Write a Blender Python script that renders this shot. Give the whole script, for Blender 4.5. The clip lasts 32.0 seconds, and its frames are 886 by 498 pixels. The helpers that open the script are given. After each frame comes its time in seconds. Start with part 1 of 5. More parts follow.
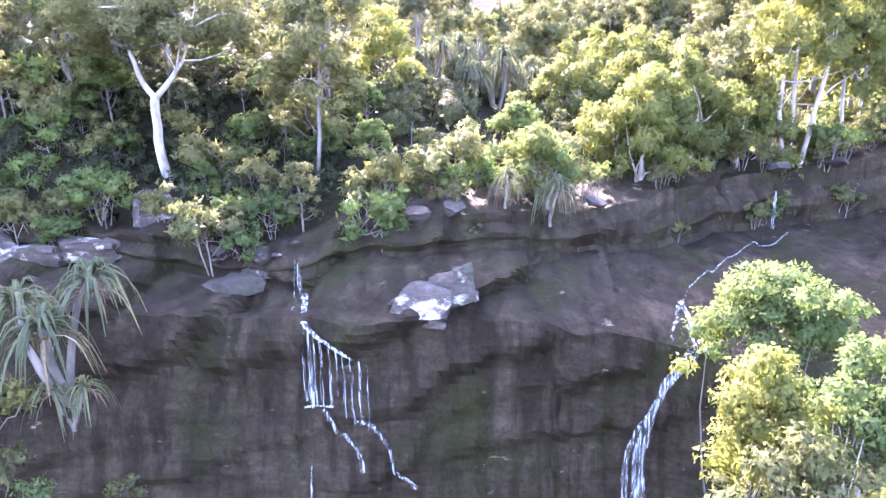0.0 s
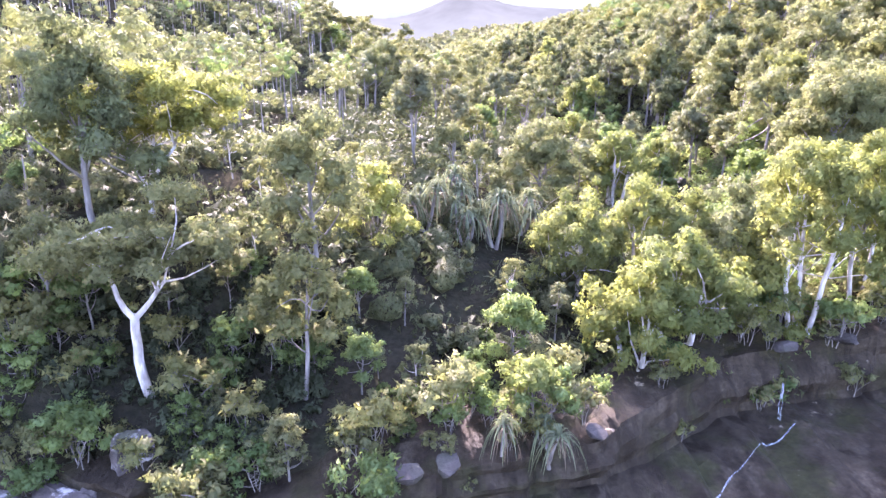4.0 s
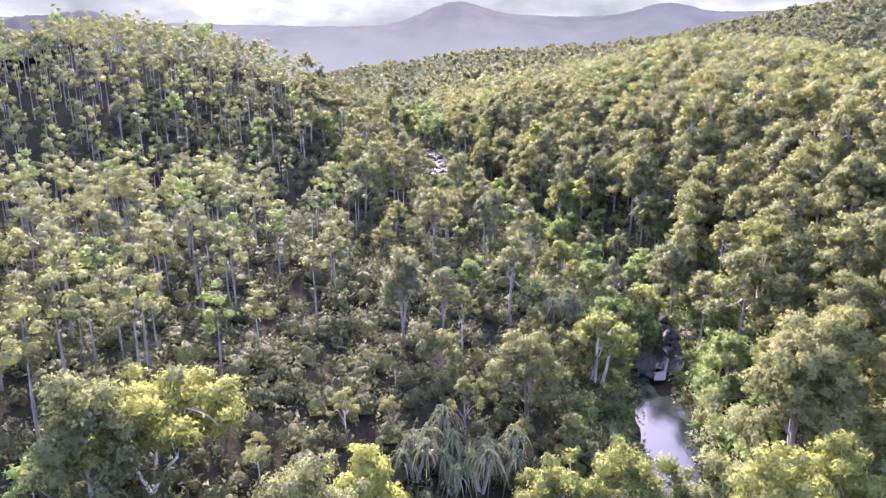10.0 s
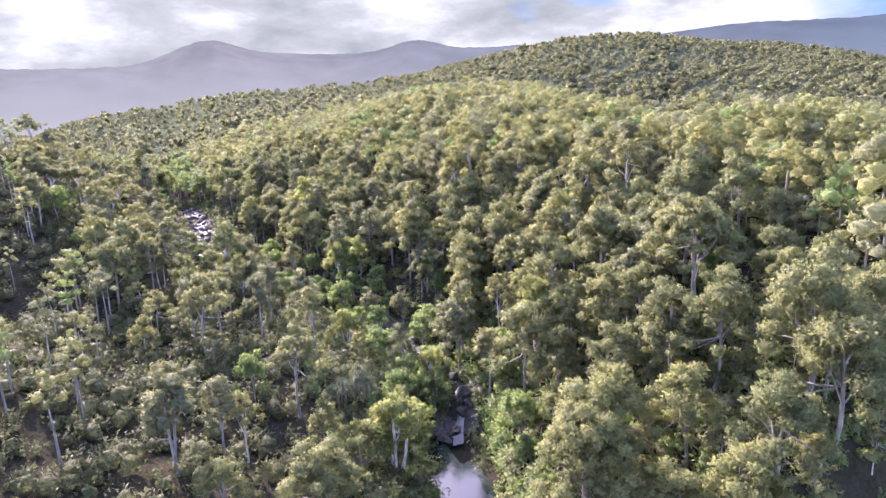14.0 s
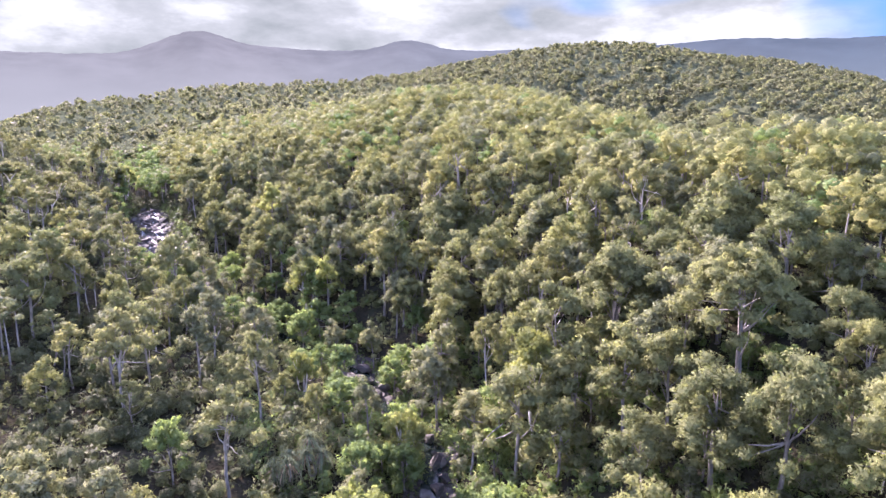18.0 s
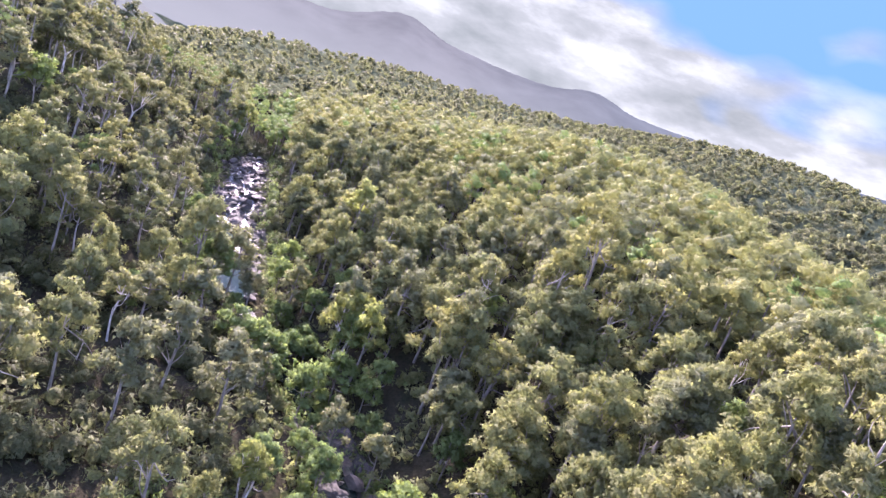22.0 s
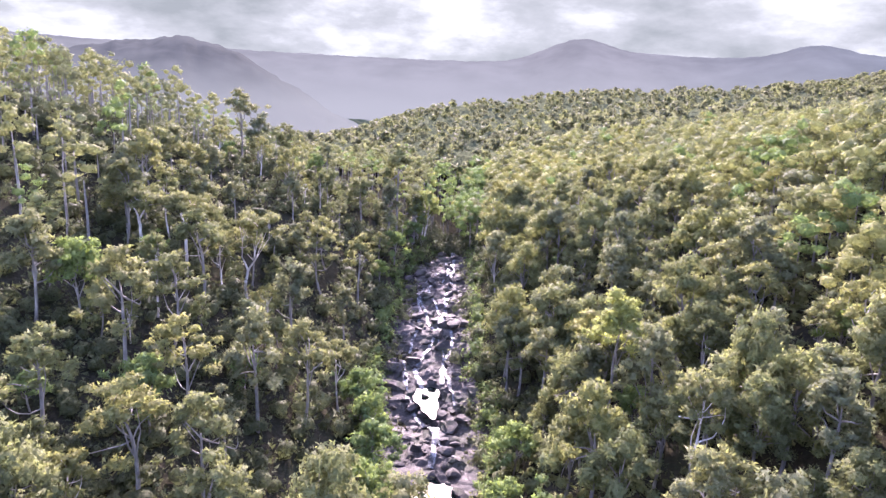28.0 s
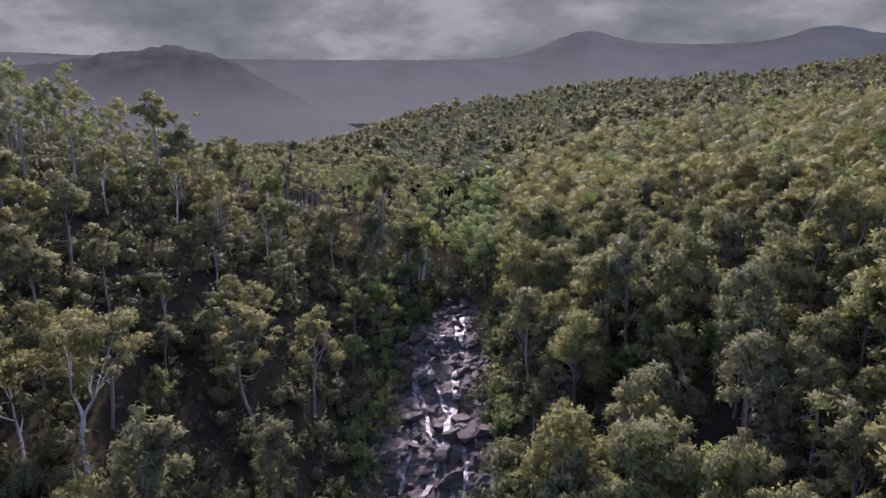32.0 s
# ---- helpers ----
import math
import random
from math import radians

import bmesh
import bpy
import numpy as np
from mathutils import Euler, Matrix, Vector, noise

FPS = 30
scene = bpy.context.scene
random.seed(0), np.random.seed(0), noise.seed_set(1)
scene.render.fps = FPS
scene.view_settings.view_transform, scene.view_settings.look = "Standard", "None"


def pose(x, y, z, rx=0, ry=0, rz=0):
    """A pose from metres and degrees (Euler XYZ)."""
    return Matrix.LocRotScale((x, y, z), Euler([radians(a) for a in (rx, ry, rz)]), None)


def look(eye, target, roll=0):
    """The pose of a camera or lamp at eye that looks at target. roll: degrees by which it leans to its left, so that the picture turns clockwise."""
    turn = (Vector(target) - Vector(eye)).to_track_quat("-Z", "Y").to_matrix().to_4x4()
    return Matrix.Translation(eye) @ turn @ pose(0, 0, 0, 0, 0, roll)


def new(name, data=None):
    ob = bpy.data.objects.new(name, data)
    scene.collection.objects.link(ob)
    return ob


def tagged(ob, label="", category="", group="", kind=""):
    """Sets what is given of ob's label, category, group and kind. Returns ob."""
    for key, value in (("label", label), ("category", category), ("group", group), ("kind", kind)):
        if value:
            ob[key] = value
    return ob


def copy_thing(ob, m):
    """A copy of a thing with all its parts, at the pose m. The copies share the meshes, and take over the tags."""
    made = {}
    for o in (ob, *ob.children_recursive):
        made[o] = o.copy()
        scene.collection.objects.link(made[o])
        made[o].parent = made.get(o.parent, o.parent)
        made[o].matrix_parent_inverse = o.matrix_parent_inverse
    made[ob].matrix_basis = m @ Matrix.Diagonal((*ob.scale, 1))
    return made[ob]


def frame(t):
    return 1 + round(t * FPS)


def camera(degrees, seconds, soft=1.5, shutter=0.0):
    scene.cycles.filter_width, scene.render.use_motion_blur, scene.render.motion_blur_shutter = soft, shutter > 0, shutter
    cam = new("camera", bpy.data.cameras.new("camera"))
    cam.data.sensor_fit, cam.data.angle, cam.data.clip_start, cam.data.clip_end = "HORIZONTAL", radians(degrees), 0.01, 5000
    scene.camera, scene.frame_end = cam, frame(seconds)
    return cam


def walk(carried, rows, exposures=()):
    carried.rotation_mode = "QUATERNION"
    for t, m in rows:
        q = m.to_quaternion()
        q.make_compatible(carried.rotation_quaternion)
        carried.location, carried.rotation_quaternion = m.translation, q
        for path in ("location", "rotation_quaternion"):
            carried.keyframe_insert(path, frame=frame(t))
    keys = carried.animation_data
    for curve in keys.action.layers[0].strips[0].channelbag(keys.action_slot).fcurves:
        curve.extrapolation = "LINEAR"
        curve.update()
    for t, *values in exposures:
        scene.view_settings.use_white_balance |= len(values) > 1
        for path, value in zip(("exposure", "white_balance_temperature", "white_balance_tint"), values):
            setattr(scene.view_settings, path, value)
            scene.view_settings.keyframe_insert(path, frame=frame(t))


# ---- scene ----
cam = camera(68.9, 32.0, soft=1.4)
METRES, EYE, TILT, LEAN, TURN = 190.0, 14.0, -14.5, 0.0, 0.0
ROWS = [
    (0.0, 0.0, 0.0, 0.0, -0.0, 0.0, 0.0),
    (0.5, 0.0, -0.0009, 0.0043, -0.0, 0.05, 0.04),
    (1.0, -0.0, -0.0018, 0.0092, -0.03, 0.06, 0.02),
    (1.5, 0.0, -0.0022, 0.015, -0.05, 0.05, 0.02),
    (2.0, 0.0002, -0.002, 0.0222, -0.05, 0.09, 0.04),
    (2.5, 0.0002, -0.0008, 0.0309, -0.1, 0.06, 0.04),
    (3.0, 0.0003, 0.0014, 0.0405, -0.15, 0.03, 0.06),
    (3.5, 0.0008, 0.0044, 0.051, -0.14, -0.04, 0.05),
    (5.5, 0.0017, 0.0147, 0.0928, -0.44, -0.14, -0.02),
    (6.0, 0.0021, 0.0128, 0.1015, -0.49, -0.12, 0.0),
    (6.5, 0.0024, 0.0104, 0.11, -0.56, -0.07, 0.04),
    (7.0, 0.0025, 0.0077, 0.1187, -0.62, -0.07, 0.07),
    (7.5, 0.0025, 0.0053, 0.1274, -0.69, -0.04, 0.12),
    (8.0, 0.0025, 0.003, 0.1362, -0.76, -0.03, 0.16),
    (8.5, 0.0024, 0.0009, 0.145, -0.82, 0.0, 0.2),
    (9.0, 0.0023, -0.0012, 0.1537, -0.9, 0.03, 0.24),
    (9.5, 0.0023, -0.0034, 0.1626, -0.96, 0.05, 0.29),
    (10.0, 0.0023, -0.0055, 0.1713, -1.02, 0.08, 0.34),
    (10.5, 0.0033, -0.0079, 0.1803, -2.94, 0.06, 1.07),
    (11.0, 0.0034, -0.0091, 0.1887, -6.49, -0.0, 3.04),
    (11.5, 0.0034, -0.0084, 0.1936, -9.82, -0.07, 5.53),
    (12.0, 0.0043, -0.0057, 0.1951, -12.73, -0.2, 7.14),
    (12.5, 0.0055, -0.0016, 0.1966, -14.98, -0.14, 7.05),
    (13.0, 0.0073, 0.0034, 0.1986, -16.83, 0.42, 7.24),
    (13.5, 0.0099, 0.0091, 0.2007, -18.48, 1.16, 7.96),
    (14.0, 0.0126, 0.0149, 0.2031, -19.9, 1.65, 7.82),
    (14.5, 0.0154, 0.0215, 0.2056, -20.75, 1.6, 5.95),
    (16.5, 0.0305, 0.0558, 0.2166, -21.15, 1.63, 5.55),
    (17.0, 0.0362, 0.0682, 0.2202, -21.2, 1.64, 5.58),
    (17.5, 0.0425, 0.0823, 0.2243, -21.27, 1.64, 5.59),
    (18.0, 0.0493, 0.0977, 0.2289, -21.35, 1.64, 5.61),
    (18.5, 0.0571, 0.1144, 0.2338, -21.4, 1.63, 5.64),
    (19.0, 0.0653, 0.1323, 0.2389, -21.48, 1.64, 5.66),
    (19.5, 0.0739, 0.151, 0.2443, -21.56, 1.64, 5.7),
    (20.0, 0.083, 0.1706, 0.2502, -21.56, 1.63, 5.54),
    (20.5, 0.0932, 0.1914, 0.2557, -21.57, 1.66, 3.99),
    (21.0, 0.1019, 0.2128, 0.263, -21.27, 2.01, -9.58),
    (21.5, 0.1064, 0.2358, 0.2688, -18.02, 2.95, -17.9),
    (22.0, 0.1097, 0.2586, 0.2748, -12.53, 3.31, -17.93),
    (22.5, 0.1128, 0.2807, 0.2813, -7.29, 3.49, -18.33),
    (23.0, 0.1129, 0.3028, 0.2867, -3.44, 3.08, -10.15),
    (23.5, 0.1151, 0.3249, 0.2933, -0.55, 2.84, -0.84),
    (24.0, 0.1173, 0.3483, 0.2991, -0.08, 2.86, -1.07),
    (24.5, 0.1182, 0.3716, 0.3053, -0.42, 2.94, -7.32),
    (26.5, 0.114, 0.4669, 0.3306, 4.36, 2.92, -10.5),
    (27.0, 0.1115, 0.4909, 0.3368, 5.68, 2.88, -10.58),
    (27.5, 0.1084, 0.515, 0.343, 7.24, 2.74, -8.04),
    (28.0, 0.1056, 0.5393, 0.3491, 8.57, 2.65, -4.66),
    (28.5, 0.1025, 0.5638, 0.3553, 9.22, 2.62, -3.49),
    (29.0, 0.0993, 0.5884, 0.3615, 9.6, 2.61, -2.45),
    (29.5, 0.0957, 0.6131, 0.3676, 9.66, 2.6, -2.1),
    (30.0, 0.0921, 0.6381, 0.374, 9.64, 2.59, -2.13),
    (30.5, 0.0884, 0.6618, 0.3801, 9.58, 2.6, -2.14),
    (31.0, 0.0849, 0.6878, 0.3865, 9.6, 2.62, -2.16),
    (31.5, 0.0813, 0.7142, 0.393, 9.61, 2.64, -2.17),
    (32.0, 0.0774, 0.7405, 0.4003, 9.61, 2.62, -2.17),
]
EXPOSURES = [(0.0, 4.40, 5950, 45), (2.0, 4.25, 5950, 45), (3.5, 4.05, 5950, 45), (6.0, 3.78, 5950, 45), (10.0, 3.36, 5950, 45), (14.0, 3.22, 5950, 45), (31.0, 3.22, 5950, 45), (31.3, 3.07, 5950, 45), (32.0, 1.62, 5950, 45)]
walk(cam, [(t, pose(0, 0, EYE, TILT, LEAN, TURN) @ pose(METRES * x, METRES * y, METRES * z, 90 + pitch, roll, yaw)) for t, x, y, z, yaw, pitch, roll in ROWS], EXPOSURES)

# ---- world, sun and exposure ----
SUN_AZ, SUN_EL = -12.0, 28.5          # degrees from +y towards +x, and above the horizon
world = bpy.data.worlds.new("sky_world")
scene.world = world
world.use_nodes = True
wn = world.node_tree.nodes
sky = wn.new("ShaderNodeTexSky")
sky.sky_type, sky.sun_disc = "NISHITA", False
sky.sun_elevation, sky.sun_rotation = radians(SUN_EL), radians(SUN_AZ)
sky.air_density, sky.dust_density = 1.0, 2.5
wn["Background"].inputs["Strength"].default_value = 0.15
world.node_tree.links.new(sky.outputs["Color"], wn["Background"].inputs["Color"])
sun = new("sun", bpy.data.lights.new("sun", "SUN"))
sun.data.energy, sun.data.angle, sun.data.color = 3.0, radians(0.6), (1.0, 0.93, 0.82)
_sd = Vector((math.sin(radians(SUN_AZ)) * math.cos(radians(SUN_EL)), math.cos(radians(SUN_AZ)) * math.cos(radians(SUN_EL)), math.sin(radians(SUN_EL))))
sun.matrix_world = look(_sd * 500, (0, 0, 0))

rng = np.random.default_rng(7)
pyr = random.Random(11)


# ---- materials ----
def base_mat(name):
    m = bpy.data.materials.new(name)
    m.use_nodes = True
    nt = m.node_tree
    return m, nt.nodes, nt.links, nt.nodes["Principled BSDF"]


def noise_node(nodes, links, vec, scale, detail=4.0, rough=0.55, stretch=None):
    if stretch:
        mp = nodes.new("ShaderNodeMapping")
        mp.inputs["Scale"].default_value = stretch
        links.new(vec, mp.inputs["Vector"])
        vec = mp.outputs["Vector"]
    n = nodes.new("ShaderNodeTexNoise")
    n.inputs["Scale"].default_value, n.inputs["Detail"].default_value, n.inputs["Roughness"].default_value = scale, detail, rough
    links.new(vec, n.inputs["Vector"])
    return n.outputs["Fac"]


def ramp(nodes, links, fac, stops):
    r = nodes.new("ShaderNodeValToRGB")
    e = r.color_ramp.elements
    while len(e) < len(stops):
        e.new(0.5)
    for k, (p, c) in enumerate(stops):
        e[k].position, e[k].color = p, (*c, 1)
    links.new(fac, r.inputs["Fac"])
    return r.outputs["Color"]


def mix_rgb(nodes, links, fac, a, b, mode="MIX"):
    m = nodes.new("ShaderNodeMix")
    m.data_type, m.blend_type = "RGBA", mode
    for sock, v in ((m.inputs[0], fac), (m.inputs[6], a), (m.inputs[7], b)):
        if isinstance(v, (int, float)):
            sock.default_value = v
        elif isinstance(v, tuple):
            sock.default_value = (*v, 1)
        else:
            links.new(v, sock)
    return m.outputs[2]


def bump(nodes, links, bsdf, height, strength, dist):
    b = nodes.new("ShaderNodeBump")
    b.inputs["Strength"].default_value, b.inputs["Distance"].default_value = strength, dist
    links.new(height, b.inputs["Height"])
    links.new(b.outputs["Normal"], bsdf.inputs["Normal"])


def leaf_mat(name, dark, mid, light, through_col, share=0.38, rough=0.7, cut=0.46):
    m, nodes, links, p = base_mat(name)
    geo, info = nodes.new("ShaderNodeNewGeometry"), nodes.new("ShaderNodeObjectInfo")
    tree = noise_node(nodes, links, geo.outputs["Position"], 0.16, 2.0)
    leafy = ramp(nodes, links, geo.outputs["Random Per Island"], [(0.0, dark), (0.5, mid), (1.0, light)])
    add = nodes.new("ShaderNodeMath")
    add.operation = "ADD"
    links.new(tree, add.inputs[0])
    links.new(info.outputs["Random"], add.inputs[1])
    half = nodes.new("ShaderNodeMath")
    half.operation = "MULTIPLY"
    half.inputs[1].default_value = 0.5
    links.new(add.outputs[0], half.inputs[0])
    tint = ramp(nodes, links, half.outputs[0], [(0.2, (0.80, 0.85, 0.82)), (0.45, (1.0, 0.99, 0.96)), (0.75, (1.18, 1.14, 0.95))])
    spray = noise_node(nodes, links, geo.outputs["Position"], 5.0, 4.0, 0.7)
    col = mix_rgb(nodes, links, 1.0, leafy, tint, "MULTIPLY")
    col = mix_rgb(nodes, links, 1.0, col, ramp(nodes, links, spray, [(0.32, (0.62, 0.64, 0.66)), (0.5, (0.97, 0.97, 0.97)), (0.68, (1.28, 1.25, 1.2))]), "MULTIPLY")
    links.new(col, p.inputs["Base Color"])
    p.inputs["Roughness"].default_value = rough
    p.inputs["Specular IOR Level"].default_value = 0.06
    t = nodes.new("ShaderNodeBsdfTranslucent")
    links.new(mix_rgb(nodes, links, 1.0, tint, through_col, "MULTIPLY"), t.inputs["Color"])
    s = nodes.new("ShaderNodeMixShader")
    s.inputs["Fac"].default_value = share
    links.new(p.outputs["BSDF"], s.inputs[1])
    links.new(t.outputs["BSDF"], s.inputs[2])
    last = s.outputs["Shader"]
    if cut:                                                  # gaps between the single leaves of a spray
        gaps = noise_node(nodes, links, geo.outputs["Position"], 8.5, 2.0, 0.6, (1.0, 1.0, 0.7))
        clear, leaves = nodes.new("ShaderNodeBsdfTransparent"), nodes.new("ShaderNodeMixShader")
        edge = nodes.new("ShaderNodeMath")
        edge.operation = "GREATER_THAN"
        edge.inputs[1].default_value = cut
        links.new(gaps, edge.inputs[0])
        links.new(edge.outputs[0], leaves.inputs["Fac"])
        links.new(clear.outputs["BSDF"], leaves.inputs[1])
        links.new(last, leaves.inputs[2])
        last = leaves.outputs["Shader"]
    links.new(last, nodes["Material Output"].inputs["Surface"])
    return m


def bark_mat(name, pale, stain, dark):
    m, nodes, links, p = base_mat(name)
    tc = nodes.new("ShaderNodeTexCoord").outputs["Object"]
    a = noise_node(nodes, links, tc, 3.0, 5.0, 0.6, (1, 1, 0.25))
    b = noise_node(nodes, links, tc, 0.7, 3.0)
    c = ramp(nodes, links, a, [(0.35, dark), (0.5, stain), (0.62, pale)])
    c2 = mix_rgb(nodes, links, ramp(nodes, links, b, [(0.4, (0, 0, 0)), (0.6, (0.6, 0.6, 0.6))]), c, stain)
    links.new(c2, p.inputs["Base Color"])
    p.inputs["Roughness"].default_value = 0.75
    bump(nodes, links, p, a, 0.5, 0.03)
    return m


def rock_mat(name, dark, mid, pale, lichen=0.62, wet=0.5):
    m, nodes, links, p = base_mat(name)
    geo = nodes.new("ShaderNodeNewGeometry")
    v = geo.outputs["Position"]
    strata = noise_node(nodes, links, v, 0.9, 6.0, 0.65, (0.35, 0.5, 2.2))
    blot = noise_node(nodes, links, v, 0.35, 5.0, 0.6)
    fine = noise_node(nodes, links, v, 5.0, 6.0, 0.7)
    c = ramp(nodes, links, strata, [(0.3, dark), (0.55, mid), (0.75, tuple(0.5 * (a + b) for a, b in zip(mid, pale)))])
    lic = ramp(nodes, links, noise_node(nodes, links, v, 0.8, 7.0, 0.68, (0.8, 0.8, 1.3)), [(lichen, (0, 0, 0)), (lichen + 0.07, (1, 1, 1))])
    c = mix_rgb(nodes, links, lic, c, pale)
    moss = ramp(nodes, links, blot, [(0.5, (0, 0, 0)), (0.66, (0.55, 0.55, 0.55))])
    c = mix_rgb(nodes, links, moss, c, (0.045, 0.055, 0.025))
    c = mix_rgb(nodes, links, 1.0, c, ramp(nodes, links, fine, [(0.3, (0.7, 0.7, 0.7)), (0.7, (1.2, 1.2, 1.2))]), "MULTIPLY")
    links.new(c, p.inputs["Base Color"])
    p.inputs["Specular IOR Level"].default_value = 0.2
    links.new(ramp(nodes, links, blot, [(0.35, (wet, wet, wet)), (0.6, (0.85, 0.85, 0.85))]), p.inputs["Roughness"])
    bump(nodes, links, p, fine, 0.7, 0.12)
    return m


def cliff_mat():
    """Dark weathered rock: broad grey bulges, black seep stains running down, algae and lichen."""
    m, nodes, links, p = base_mat("cliff_rock")
    v = nodes.new("ShaderNodeNewGeometry").outputs["Position"]
    broad = noise_node(nodes, links, v, 0.22, 5.0, 0.6)
    seep = noise_node(nodes, links, v, 0.8, 6.0, 0.65, (1.6, 0.7, 0.16))
    fine = noise_node(nodes, links, v, 4.0, 7.0, 0.75)
    strat = noise_node(nodes, links, v, 1.1, 6.0, 0.7, (0.5, 0.6, 2.0))
    c = ramp(nodes, links, broad, [(0.34, (0.030, 0.023, 0.014)), (0.5, (0.058, 0.046, 0.029)), (0.66, (0.100, 0.080, 0.053))])
    c = mix_rgb(nodes, links, 0.55, c, ramp(nodes, links, strat, [(0.32, (0.016, 0.012, 0.008)), (0.55, (0.050, 0.039, 0.026)), (0.72, (0.105, 0.085, 0.060))]))
    c = mix_rgb(nodes, links, ramp(nodes, links, seep, [(0.44, (0, 0, 0)), (0.58, (0.85, 0.85, 0.85))]), c, (0.021, 0.015, 0.009))
    algae = ramp(nodes, links, noise_node(nodes, links, v, 0.3, 5.0, 0.6, (1.0, 1.0, 0.5)), [(0.5, (0, 0, 0)), (0.64, (0.7, 0.7, 0.7))])
    c = mix_rgb(nodes, links, algae, c, (0.032, 0.035, 0.011))
    lic = ramp(nodes, links, noise_node(nodes, links, v, 0.9, 8.0, 0.72, (0.7, 0.7, 1.4)), [(0.645, (0, 0, 0)), (0.70, (0.9, 0.9, 0.9))])
    c = mix_rgb(nodes, links, lic, c, (0.272, 0.229, 0.164))
    c = mix_rgb(nodes, links, 1.0, c, ramp(nodes, links, fine, [(0.3, (0.6, 0.6, 0.6)), (0.7, (1.35, 1.33, 1.3))]), "MULTIPLY")
    links.new(c, p.inputs["Base Color"])
    p.inputs["Specular IOR Level"].default_value = 0.12
    links.new(ramp(nodes, links, seep, [(0.4, (0.9, 0.9, 0.9)), (0.62, (0.6, 0.6, 0.6))]), p.inputs["Roughness"])
    bump(nodes, links, p, fine, 0.9, 0.18)
    return m


def canopy_mat(name, dark, mid, light):
    """Foliage of a far canopy: every crown has its own tone."""
    m, nodes, links, p = base_mat(name)
    v = nodes.new("ShaderNodeNewGeometry").outputs["Position"]
    vo = nodes.new("ShaderNodeTexVoronoi")
    vo.inputs["Scale"].default_value = 0.2
    links.new(v, vo.inputs["Vector"])
    sep = nodes.new("ShaderNodeSeparateColor")
    links.new(vo.outputs["Color"], sep.inputs[0])
    c = ramp(nodes, links, sep.outputs[0], [(0.0, dark), (0.5, mid), (1.0, light)])
    leafy = noise_node(nodes, links, v, 1.3, 5.0, 0.75)
    c = mix_rgb(nodes, links, 1.0, c, ramp(nodes, links, leafy, [(0.34, (0.6, 0.62, 0.65)), (0.5, (0.95, 0.95, 0.95)), (0.66, (1.3, 1.27, 1.22))]), "MULTIPLY")
    links.new(c, p.inputs["Base Color"])
    p.inputs["Roughness"].default_value, p.inputs["Specular IOR Level"].default_value = 1.0, 0.0
    bump(nodes, links, p, leafy, 0.7, 0.8)
    return m


def ground_mat():
    m, nodes, links, p = base_mat("forest_floor")
    v = nodes.new("ShaderNodeNewGeometry").outputs["Position"]
    a = noise_node(nodes, links, v, 0.25, 6.0, 0.65)
    b = noise_node(nodes, links, v, 2.2, 6.0, 0.7)
    c = ramp(nodes, links, a, [(0.32, (0.020, 0.022, 0.014)), (0.5, (0.032, 0.029, 0.020)), (0.7, (0.024, 0.028, 0.016))])
    c = mix_rgb(nodes, links, 1.0, c, ramp(nodes, links, b, [(0.3, (0.6, 0.6, 0.6)), (0.7, (1.35, 1.3, 1.2))]), "MULTIPLY")
    links.new(c, p.inputs["Base Color"])
    p.inputs["Roughness"].default_value, p.inputs["Specular IOR Level"].default_value = 1.0, 0.0
    bump(nodes, links, p, b, 0.8, 0.3)
    return m


def water_mat(name, col, rough, ripple, foam=None):
    m, nodes, links, p = base_mat(name)
    v = nodes.new("ShaderNodeNewGeometry").outputs["Position"]
    n = noise_node(nodes, links, v, 2.5, 4.0, 0.6)
    p.inputs["Base Color"].default_value = (*col, 1)
    p.inputs["Roughness"].default_value = rough
    p.inputs["IOR"].default_value = 1.33
    p.inputs["Specular IOR Level"].default_value = 0.3 if foam else 0.6
    if foam:
        f = noise_node(nodes, links, v, 2.4, 8.0, 0.8, (1.0, 0.6, 1.0))
        fr = ramp(nodes, links, f, [(foam - 0.06, (0, 0, 0)), (foam + 0.2, (1, 1, 1))])
        links.new(mix_rgb(nodes, links, fr, col, (0.46, 0.47, 0.46)), p.inputs["Base Color"])
    bump(nodes, links, p, n, ripple, 0.1)
    return m


def fall_mat():
    m, nodes, links, p = base_mat("falling_water")
    v = nodes.new("ShaderNodeNewGeometry").outputs["Position"]
    n = noise_node(nodes, links, v, 5.0, 5.0, 0.65, (2.2, 1.0, 0.14))
    p.inputs["Base Color"].default_value = (0.62, 0.68, 0.72, 1)
    p.inputs["Roughness"].default_value = 0.35
    t = nodes.new("ShaderNodeBsdfTransparent")
    s = nodes.new("ShaderNodeMixShader")
    links.new(ramp(nodes, links, n, [(0.42, (0.0, 0.0, 0.0)), (0.66, (0.7, 0.7, 0.7))]), s.inputs["Fac"])
    links.new(t.outputs["BSDF"], s.inputs[1])
    links.new(p.outputs["BSDF"], s.inputs[2])
    links.new(s.outputs["Shader"], nodes["Material Output"].inputs["Surface"])
    return m


